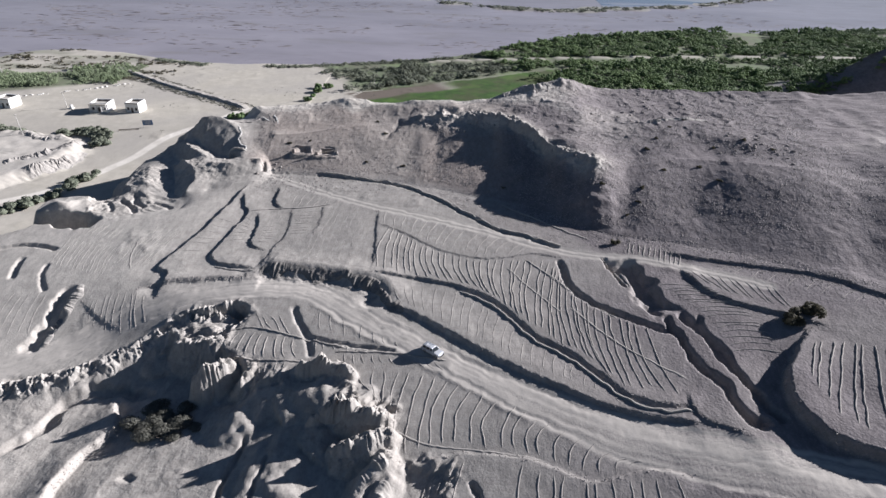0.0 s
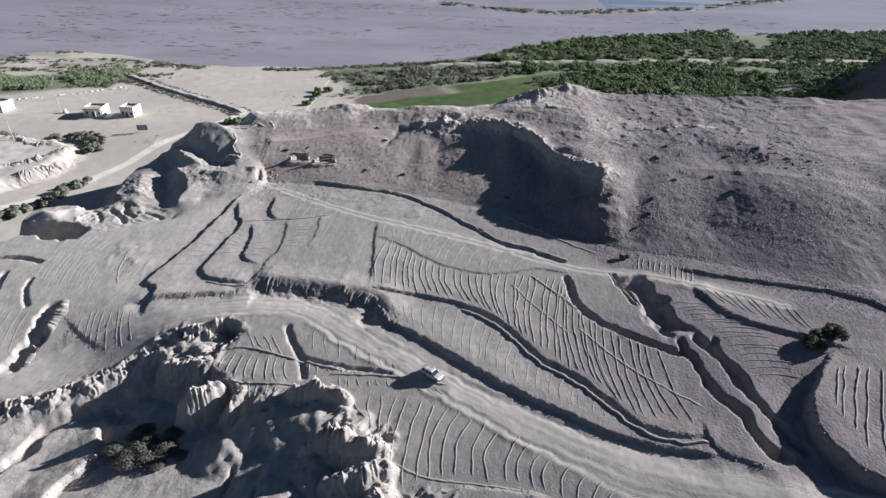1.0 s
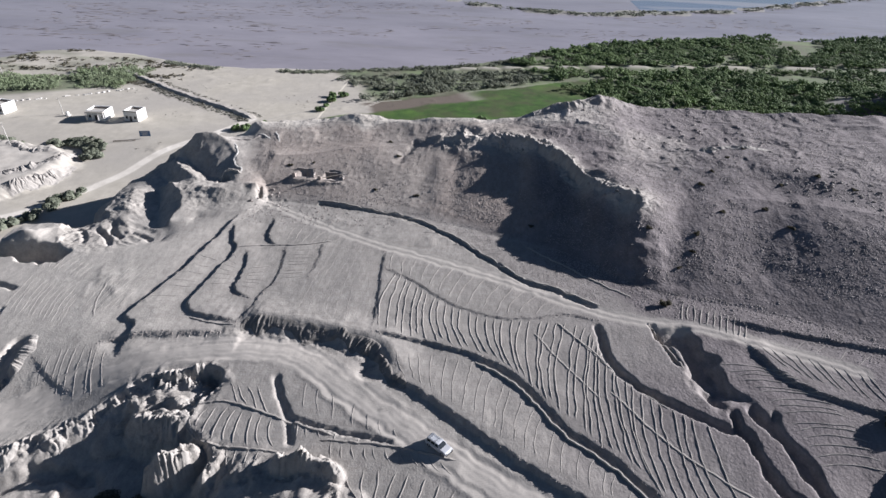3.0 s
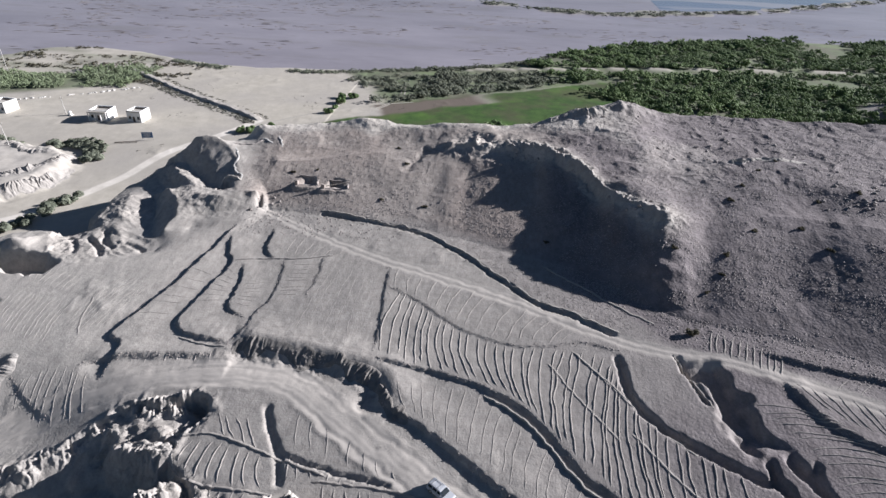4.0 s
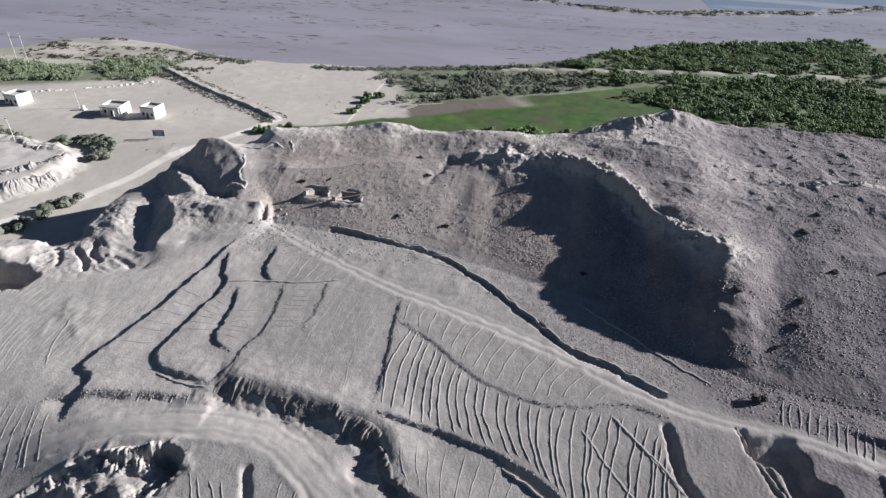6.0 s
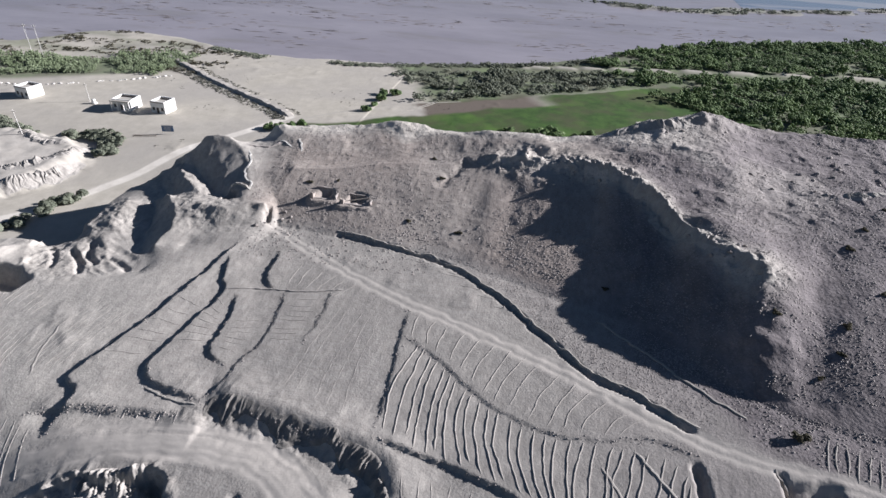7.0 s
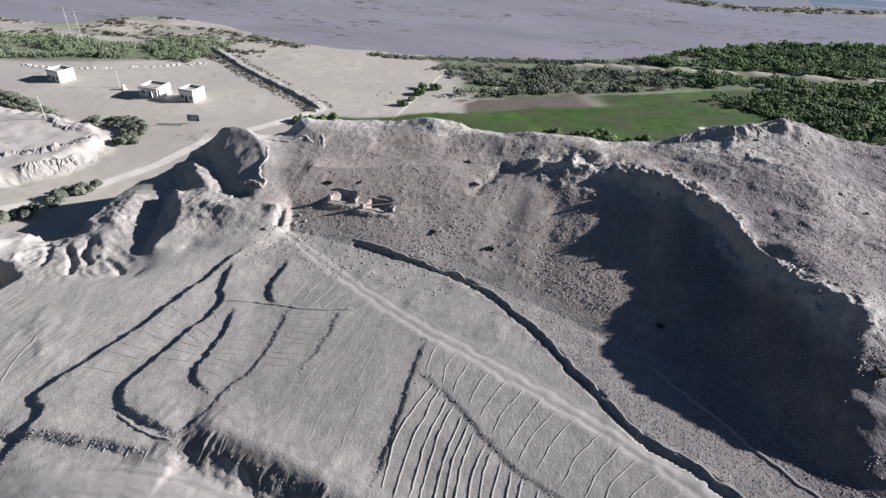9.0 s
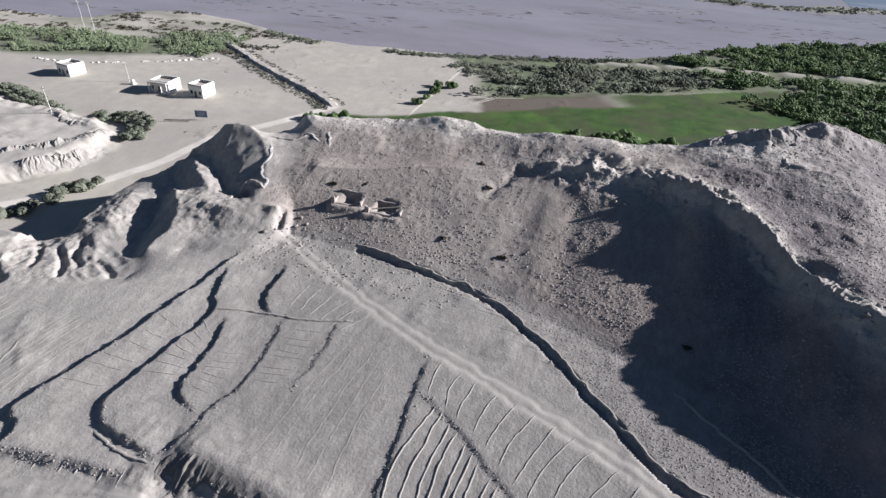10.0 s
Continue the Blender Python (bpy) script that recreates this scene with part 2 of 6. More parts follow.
def curve(points, spacing=1.0):
    """A smooth line through the points, sampled evenly."""
    p = np.array(points, float)
    if len(p) > 2:
        q = np.vstack([2 * p[0] - p[1], p, 2 * p[-1] - p[-2]])
        u = np.linspace(0, 1, 16, endpoint=False)[:, None]
        parts = []
        for k in range(len(p) - 1):
            a, b, c, d = q[k:k + 4]
            parts.append(0.5 * (2 * b + (c - a) * u + (2 * a - 5 * b + 4 * c - d) * u ** 2 + (3 * b - a - 3 * c + d) * u ** 3))
        p = np.vstack(parts + [p[-1:]])
    s = np.concatenate([[0], np.cumsum(np.hypot(*(p[1:, :2] - p[:-1, :2]).T))])
    t = np.linspace(0, s[-1], max(2, int(s[-1] / spacing) + 1))
    return np.stack([np.interp(t, s, p[:, k]) for k in range(p.shape[1])], 1)


def nearest(x, y, line, reach):
    """For each place: distance to the line, the signed side (left of its run is plus), the length along it. Far places get reach."""
    shape = x.shape
    x, y = x.ravel(), y.ravel()
    best, side, along = np.full(x.size, float(reach)), np.ones(x.size), np.zeros(x.size)
    inside = np.flatnonzero((x > line[:, 0].min() - reach) & (x < line[:, 0].max() + reach) & (y > line[:, 1].min() - reach) & (y < line[:, 1].max() + reach))
    px, py, s = x[inside], y[inside], 0.0
    b0, s0, a0 = best[inside], side[inside], along[inside]
    for (ax, ay), (bx, by) in zip(line[:-1, :2], line[1:, :2]):
        dx, dy = bx - ax, by - ay
        n = math.hypot(dx, dy) or 1e-6
        k = np.flatnonzero((px > min(ax, bx) - reach) & (px < max(ax, bx) + reach) & (py > min(ay, by) - reach) & (py < max(ay, by) + reach))
        qx, qy = px[k] - ax, py[k] - ay
        t = np.clip((qx * dx + qy * dy) / n ** 2, 0, 1)
        d = np.hypot(qx - t * dx, qy - t * dy)
        better = d < b0[k]
        k = k[better]
        b0[k], a0[k] = d[better], s + t[better] * n
        s0[k] = np.sign(dx * qy - dy * qx)[better] + 1e-9
        s += n
    best[inside], side[inside], along[inside] = b0, np.sign(s0), a0
    return best.reshape(shape), side.reshape(shape), along.reshape(shape)


# The hill, as sections: x; the foot's y; the brow's y, z; the back rim's y, z; the back foot's y; the scarp under the brow
HILL = [
    (-92, 176, 190, 12, 197, 12.5, 206, 0),
    (-80, 172, 191, 17.6, 201, 18.4, 214, 0),
    (-66, 169, 186, 16.8, 204, 18.6, 220, 0),
    (-50, 168, 190, 16.5, 207, 19, 226, 0),
    (-36, 167, 196, 18, 209, 20.6, 230, 0),
    (-18, 166, 198, 19, 209, 20.6, 232, 0.6),
    (-5, 161, 198, 20.5, 210, 21.2, 234, 1.8),
    (8, 155, 195, 22, 211, 21.6, 236, 2.4),
    (18, 149, 189, 22.5, 214, 24.5, 240, 2.6),
    (27, 144, 174, 22.3, 217, 25, 246, 2.5),
]
HILL += [
    (31.5, 139.5, 167, 22, 222, 25.2, 249, 2.4),
    (36, 134.5, 160, 22, 224, 25.4, 251, 2.0),
    (40.5, 132.8, 160, 21.9, 226, 25.5, 252, 1.1),
    (47, 131.5, 162, 21.5, 228, 23, 254, 0.4),
    (66, 125, 166, 24, 228, 23, 256, 0),
    (84, 114, 160, 25, 226, 23.6, 256, 0),
    (120, 94, 148, 26, 222, 25.4, 256, 0),
    (200, 84, 150, 30, 222, 29, 270, 0),
]
HILL = np.array(HILL)
UPLAND = [(900, 330), (120, 262), (40, 256), (-20, 240), (-62, 224), (-79, 212), (-88, 203), (-94, 197), (-99, 191), (-104, 185), (-107, 174), (-103.5, 167), (-102, 160), (-105.5, 154.5), (-112, 153), (-117, 149.5), (-116.5, 144.5), (-112, 140.5), (-114, 137.5), (-119, 136), (-130, 129), (-170, 116), (-400, 96)]


def farmland(x, y):
    """The slope that the terraces stand on."""
    u, v = np.clip(x / 100, -1.5, 1.2), np.clip((y - 115) / 100, -0.75, 0.6)
    return 7.75 + 7.33 * u + 9.46 * v + 1.57 * u * u - 5.33 * u * v - 6.81 * v * v


def flats(x, y):
    return -1 - 3.0 * step(250, 190, y) * step(-60, -110, x)


def hill(x, y):
    """The height of the hill where it stands above the land, and how far a place lies within it."""
    yf, yc, zc, yb, zb, yk, scarp = (sum(np.interp(np.clip(x + o, -92, 200), HILL[:, 0], HILL[:, k]) for o in (-4.5, -1.5, 1.5, 4.5)) / 4 for k in range(1, 8))
    yc = yc + (2.6 * vnoise(x / 9.0, y / 26, 6) + 0.6 * vnoise(x / 3.2, y / 9, 7)) * np.clip(scarp / 2, 0, 1)
    scarp = scarp * (0.85 + 0.45 * vnoise(x / 5.0, y / 30, 8))
    zf, zk = farmland(x, yf), flats(x, yk)
    wob = 2.0 * fbm(x, y, 26, 3, 5)
    yy = y + wob
    rise = np.clip((yy - yf) / np.maximum(yc - 2.5 - yf, 1), 0, 1)
    low = zf + (zc - scarp - zf) * (0.8 * rise + 0.2 * rise * rise)
    cliff = np.clip((yy - yc + 2.5) / 2.5, 0, 1)
    top = np.clip((yy - yc) / (yb - yc), 0, 1)
    back = np.clip((yy - yb) / (yk - yb), 0, 1)
    z = low + scarp * cliff + (zb - zc) * step(0, 1, top) + (zk - zb) * (0.6 * back + 0.4 * step(0, 1, back))
    z = z - 1.3 * np.exp(-((yy - yc) / 8.0) ** 2) * (1 - step(0.2, 1.2, scarp)) * step(0, 0.5, rise)
    inside = (yy > yf) & (x > -92)
    return z, np.where(inside, np.minimum((yy - yf) / 4, 1), 0), rise, top, back


def outside(x, y):
    """1 on the valley floor, 0 on the upland."""
    line = curve(UPLAND, 4)
    wx, wy = x + 2.2 * fbm(x, y, 12, 3, 9), y + 2.2 * fbm(x, y, 12, 3, 10)
    d, side, _ = nearest(wx, wy, line, 40)
    far = y > np.interp(x, line[::-1, 0], line[::-1, 1])
    return np.where(d < 40, step(-0.8, 4.6, np.where(side < 0, d, -d)), far.astype(float))


def land(x, y):
    """The large forms: farmland, hill and valley floor."""
    out = outside(x, y)
    hz, inside, rise, top, back = hill(x, y)
    base = farmland(x, y)
    base = base - 3.0 * np.exp(-((x + 88) / 22) ** 2 - ((y - 90) / 15) ** 2) - 4.5 * np.exp(-((x + 92) / 16) ** 2 - ((y - 200) / 14) ** 2) - 2.2 * np.exp(-((x + 74) / 17) ** 2 - ((y - 101) / 8) ** 2)
    z = base + (flats(x, y) - base) * out
    east = x > -70
    z = np.where(inside > 0, np.where(east, hz, z + (hz - z) * step(-84, -72, x) * (1 - out)), z)
    return z

# ---- the lie of the land ----
TERRACES = [   # the line of the edge (higher ground to the left of its run), drop, reach, half the face's width
    ([(-61.5, 161), (-63, 153), (-64.5, 145), (-66.5, 136), (-70, 126.5), (-71.6, 121.8), (-67.8, 119.4), (-67.8, 111)], 0.59, 8, 0.16),
    ([(-60.9, 157), (-59.2, 151), (-56.6, 145.5), (-57.8, 139), (-59.3, 131), (-59.8, 127), (-57, 123.8), (-47, 121.6)], 0.50, 7, 0.16),
    ([(-53.8, 146), (-51.8, 139), (-51.5, 132.4), (-50.4, 130.4), (-46.5, 129)], 0.42, 6, 0.16),
    ([(-51.5, 161), (-50.4, 152), (-47, 148.4)], 0.44, 6, 0.16),
    ([(-44.8, 149), (-43.7, 141.6), (-43.2, 135), (-44.8, 130.5), (-45.2, 125.7), (-47, 121.5)], 0.20, 6, 0.16),
]
TERRACES += [
    ([(-35, 151.5), (-36, 149), (-35.5, 142), (-36.4, 136)], 0.15, 5, 0.16),
    ([(-20.5, 148), (-19.8, 141), (-19, 132), (-18.3, 121)], 0.20, 6, 0.16),
    ([(-42.5, 169), (-32.5, 167), (-18.5, 163.6), (-8.5, 157.2), (-1, 150.5), (6, 143.2), (12, 137.6), (19, 134), (27, 129)], 0.3, 9, 0.16),
    ([(-19, 141), (-11.2, 135.8), (-3, 129.2), (6, 125.4), (14, 125.3), (20, 126.6), (27, 124.8)], 0.16, 6, 0.22),
    ([(-18, 119.6), (-4.2, 116.7), (3.7, 114), (10.1, 109.8), (14.8, 104.3), (19.1, 98.4), (24.4, 94.3), (30.1, 88.3), (34.3, 83), (38.9, 80.8), (45, 80)], 0.5, 9, 0.25),
]
TERRACES += [
    ([(-46, 121.4), (-43.3, 121.5), (-32, 119.8), (-23.2, 117.8), (-16.5, 115.6), (-13.4, 109)], 1.9, 9, 3.0),
    ([(-66.9, 60), (-66.5, 69.3), (-65.7, 74.4), (-62.6, 80.2), (-65.2, 85.1), (-67, 88)], 1.7, 9, 0.6),
    ([(-14, 110), (-8.5, 106.4), (-0.8, 101.2), (7.6, 94.6), (16.3, 88.6), (23.4, 84.4), (29.1, 81.2), (36, 78.6), (46, 76.6)], 0.7, 8, 0.35),
    ([(73, 99), (68, 93), (64, 87.4), (62.4, 81), (64, 75), (68, 71), (76, 68), (92, 63)], 2.3, 12, 0.45),
    ([(53, 119.5), (56.5, 111.3), (61.1, 107.1), (68.8, 103.2), (76, 99)], 0.50, 6, 0.26),
]
TERRACES += [
    ([(51, 126), (60, 122.5), (68, 120), (77, 117.3), (85, 113.4), (92, 107.4), (104, 103)], 0.47, 6, 0.26),
    ([(44.8, 84), (45.2, 79.8), (47.3, 76.6), (54, 73.6)], 0.36, 5, 0.26),
    ([(-73, 114.6), (-66, 116.6), (-58, 117.5), (-49, 118.6)], 0.75, 5, 0.8),
    ([(-10, 77), (-8, 70), (-3, 69.6), (3, 71.4), (12.4, 70.8), (18, 69.5), (26, 66), (35, 67.8), (42, 66.6)], -0.33, 6, 0.33),
    ([(-73, 104), (-80, 107), (-85, 110.5)], -0.21, 5, 0.26),
]
TRENCHES = [   # the line, depth, half width
    ([(-122, 140.6), (-114, 141.4), (-105, 141.6), (-97, 140.4)], 4.6, 3.0),
    ([(-42.5, 169), (-32.5, 167), (-18.5, 163.6), (-8.5, 157.2), (-1, 150.5), (6, 143.2), (12, 137.6), (19, 134), (27, 129)], 0.55, 0.55),
    ([(-89, 117), (-89, 112.3), (-89, 108), (-90, 102), (-90.6, 97)], 1.4, 2.1),
    ([(-60, 90.5), (-65, 90), (-73.8, 88.4), (-77.2, 83.9), (-78.5, 78.6), (-82, 73.8), (-92, 64)], 1.3, 1.5),
    ([(-54, 70), (-55.4, 67.6)], 0.9, 1.2),
    ([(-35.6, 77), (-36.4, 70), (-36.8, 60)], 0.9, 0.6),
    ([(-30, 72.5), (-30.6, 64), (-31, 56)], 0.6, 0.45),
    ([(-102.6, 154.5), (-98, 150.5), (-95.5, 146.5)], 0.5, 0.8),
]
TRENCHES += [
    ([(-96.6, 153.5), (-92, 150.5), (-88.4, 145.6)], 0.7, 0.9),
    ([(-93.5, 157.4), (-91, 152), (-87, 149.4)], 0.6, 0.9),
    ([(-87, 152.5), (-82, 150.5), (-79, 148.5)], 0.5, 0.8),
    ([(26.2, 124), (27.3, 115.5), (29.8, 110.2), (35.1, 105.3), (42.3, 100.7), (46.5, 98.5)], 0.9, 0.9),
    ([(40, 124), (42.5, 116.5), (43.6, 110.5), (47.5, 103.6)], 2.0, 3.0),
    ([(45.6, 104.4), (47.8, 97), (49.4, 90), (52.2, 82), (57, 74.5)], 1.5, 1.2),
    ([(50, 105.4), (53, 97.6), (54.6, 89.5), (57.4, 82.5), (60, 75.5)], 1.5, 1.3),
    ([(36.5, 124.5), (38.4, 118), (40, 113)], 0.7, 0.7),
]
TRENCHES += [
    ([(-34.2, 108.5), (-31.6, 103.4), (-28.7, 98.6), (-27, 93)], 0.5, 0.8),
    ([(-28.7, 99.1), (-21.6, 96.9), (-9.6, 94.8)], 0.4, 0.5),
    ([(-60.4, 174), (-59.4, 171.6), (-58.4, 168.6)], 1.1, 0.8),
    ([(-73, 175.2), (-68, 176.6)], 2.0, 1.9),
    ([(-51, 180), (-46.4, 180.2)], 2.2, 1.8),
    ([(-43.4, 179.2), (-38.2, 179.3)], 2.2, 1.7),
    ([(-20, 111.5), (-17, 109.5), (-13, 107.5)], 0.4, 1.4),
    ([(6, 66.5), (8, 62), (9, 56)], 0.9, 0.6),
    ([(-107.5, 125.5), (-107, 121), (-105.4, 116.6)], 0.55, 0.9),
    ([(-100, 123), (-98.6, 118), (-95, 113.2)], 0.45, 0.7),
    ([(-119, 127.4), (-109, 130), (-100.5, 128.6)], 0.6, 0.8),
]
HOLLOWS = [   # soft hollows in the hill: line, depth, width
    ([(74, 170), (67, 156), (61, 142)], 1.0, 8.0),
    ([(54, 168), (49, 157), (45, 138)], 0.35, 3.0),
    ([(112, 160), (102, 140), (96, 118)], 1.2, 8.0),
    ([(30, 178), (24, 166), (15, 154)], 1.2, 4.0),
    ([(-20.5, 196), (-22.6, 187)], 0.35, 1.2),
]
ROAD = [(-112, 84), (-95, 92), (-85.4, 97.4), (-75.6, 103.6), (-64.8, 109.6), (-52, 113.6), (-39, 114.8), (-30, 112.6), (-18.2, 104.4), (-7.6, 97.6), (2, 91.2), (12.9, 84.2), (22.8, 78.6), (31.8, 74), (44.8, 70.2), (57, 67), (75, 62), (110, 50)]
TRACK = [(-57, 169.5), (-52, 166.3), (-41.6, 160.3), (-27.9, 153.1), (-16, 148), (-8, 144.6), (3.5, 139.7), (14.1, 134.4), (28.1, 127.5), (36.6, 124.6), (48.8, 122.3), (70, 112)]
VALLEY_ROAD = [(-95.5, 259.2), (-103.9, 241.5), (-115.9, 223.8), (-120.6, 206), (-124.5, 197), (-129, 186.5), (-139, 172), (-170, 150)]
DIKE = [(-95.5, 259.8), (-107, 268.2), (-139, 287), (-162, 303), (-184.5, 318)]
BANK = np.array([(-900, 420), (-330, 314), (-268, 320), (-250, 350), (-225, 358), (-204, 356), (-176, 346), (-150, 338), (-127, 335), (-92, 340), (-68, 348), (-20, 364), (12, 386), (35, 414), (71, 442), (113, 461), (170, 483), (230, 487), (420, 540), (1200, 800)], float)
SHELF = np.array([(-900, 1500), (-28, 566), (24, 546), (62, 538), (109, 548), (136, 561), (203, 587), (305, 660), (900, 1100)], float)


def spaced(lo, hi, fine, mid_lo, mid_hi, mid, out_lo, out_hi, grow):
    """Grid lines: finest between lo and hi, then even steps of mid, then wider and wider."""
    line = list(np.arange(lo, hi + fine / 2, fine))
    for end, sign, stay, stop in ((-1, 1, mid_hi, out_hi), (0, -1, mid_lo, out_lo)):
        gap, v = fine, line[end]
        extra = []
        while (stop - v) * sign > 0:
            gap = min(gap * 1.12, mid) if (stay - v) * sign > 0 else gap * grow
            v += sign * gap
            extra.append(v)
        line = line + extra if sign > 0 else extra[::-1] + line
    return np.array(line)


def taper(along, length, run=3.0):
    return np.clip(np.minimum(along, length - along) / run, 0, 1)


def span(line):
    return float(np.hypot(*(line[1:, :2] - line[:-1, :2]).T).sum())


gx = spaced(-122, 100, 0.3, -215, 125, 1.0, -2600, 2600, 1.08)
gy = spaced(54, 226, 0.3, 40, 330, 1.0, -900, 4500, 1.08)
GX, GY = np.meshgrid(gx, gy)
# edges of earth are never clean: a small wander of the ground plan
WX = GX + 0.35 * vnoise(GX / 2.3, GY / 2.3, 40) + 0.18 * vnoise(GX / 0.9, GY / 0.9, 41)
WY = GY + 0.35 * vnoise(GX / 2.3, GY / 2.3, 42) + 0.18 * vnoise(GX / 0.9, GY / 0.9, 43)

JX = GX + 0.6 * (WX - GX) + 0.14 * vnoise(GX / 0.8, GY / 0.75, 34)
JY = GY + 0.6 * (WY - GY) + 0.14 * vnoise(GX / 0.75, GY / 0.75, 36)

# the worn ends of the land: lines along crests, shelves and gully floors, with their heights
WEST = [
    [(-99, 162, 6.8), (-101.5, 172, 6.4), (-102, 181, 6.2), (-99, 188, 6.8), (-96.5, 191.5, 8)],
    [(-86.5, 174, 10.2), (-84.4, 171.9, 10.7), (-79.7, 167.1, 10.5), (-78, 162.3, 9.7), (-77.6, 156.3, 8.2)],
    [(-91.1, 173.5, 7.2), (-85.9, 166.1, 6.4), (-83.3, 158.9, 6.2), (-80.5, 154.5, 6.6)],
    [(-92, 188, 11), (-90, 185.3, 11.6), (-83.9, 179.2, 11.6), (-78.8, 175.4, 11.1)],
    [(-97, 187, 8.6), (-96.2, 184.3, 8.6), (-89.1, 177.7, 8.0), (-84.5, 176, 8.6)],
    [(-93, 188.5, 12), (-89, 189.6, 14.5), (-84.9, 191.7, 18), (-80, 192.8, 18.0), (-74.4, 189.6, 16.4), (-70.8, 184.4, 14.8), (-68.5, 180, 13.5), (-66, 175.5, 12.5)],
]
WEST += [
    [(-87, 186.4, 11.6), (-81.8, 182.2, 10.6), (-75.8, 177, 10.2), (-71, 174.4, 10.8)],
    [(-76, 169.4, 11.4), (-73, 169.6, 11.8), (-68.6, 169, 12.2), (-65.4, 170.3, 12.5), (-60.2, 171.5, 13)],
    [(-74, 163, 9.0), (-69, 164.8, 9.5), (-65.2, 166.2, 9.6), (-60, 167.4, 9.8)],
    [(-96, 172, 8.4), (-93, 164, 7.6), (-90, 157, 6.6)],
    [(-73, 158.6, 7.6), (-66, 161, 8.8), (-60, 163, 9.2)],
    [(-105.5, 155, 5.6), (-104, 146, 4.8), (-94, 151, 5.6), (-86, 150, 5.8), (-77, 150, 6)],
]
# the worn edge of the fields above the low ground (the fields to the left of its run)
RIM = [(-300, 30), (-140, 70), (-110, 81.5), (-91.2, 88.5), (-84.9, 90.3), (-77.7, 93), (-70.8, 97.1), (-65, 101.2), (-61.3, 104.6), (-57.8, 107), (-52.2, 108), (-47, 109.6), (-44, 106.4), (-44.6, 104), (-46.8, 100.9), (-46.5, 97.6), (-43.3, 94.4), (-38.3, 91.2), (-33.5, 89)]
RIM += [(-31.1, 89.8), (-26.6, 90.6), (-20.3, 89.9), (-17.3, 87), (-14.7, 83.2), (-9.2, 82.2), (-7.7, 80.6), (-8.7, 77.7), (-9.1, 75.5), (-8.4, 72.2), (-7, 70.2), (-3.5, 70.6), (0.5, 70.5), (3.6, 68.5), (3, 65), (1.5, 60), (1, 50), (1, 20)]
# rock crests standing over the low ground: line with heights, half the crest's width, steepness of the sides
BUTTRESSES = [
    ([(-57.5, 99.4, -0.2), (-53, 98.8, 1.4), (-48, 97.8, 2.4)], 1.0, 1.3),
    ([(-62, 103, -0.2), (-57, 104.6, 1.2), (-52, 105.2, 1.7), (-48.5, 102.8, 1.7)], 2.4, 0.75),
    ([(-43.4, 92, 2.4), (-45.4, 90.4, 2.8), (-47.4, 88.8, 3.1)], 0.6, 2.2),
    ([(-38.4, 90.6, 2.7), (-39.5, 87.6, 0.8)], 0.6, 1.6),
    ([(-27, 89.8, 4.4), (-24, 89.7, 5.3), (-20, 89.7, 5.5), (-17.6, 88, 4.6)], 0.5, 1.7),
    ([(-14, 83.6, 3.6), (-21, 86, 3.2), (-27, 86.4, 2.2), (-33, 85.4, 1.0), (-36.6, 81, -1.4)], 2.0, 0.42),
    ([(-22, 76.6, 0.8), (-26.5, 74.6, -0.6), (-26, 66, -0.8)], 2.0, 0.35),
    ([(-9.5, 78, 4.4), (-12.5, 77.8, 4.9), (-16, 78.5, 5.0), (-20, 79.4, 4.2), (-22.5, 78.8, 2.3)], 0.6, 1.6),
    ([(-9, 74, 4.2), (-13, 72.4, 3.6), (-15.6, 72, 2.6), (-17.4, 72.6, 1.0)], 1.0, 1.1),
    ([(-8, 69.5, 3.4), (-11, 66.5, 2.2), (-12.6, 63.6, 0.8)], 1.0, 1.0),
    ([(-8, 66, 2.2), (-9.5, 60, 0.8), (-10, 50, 0.2)], 0.8, 0.9),
]


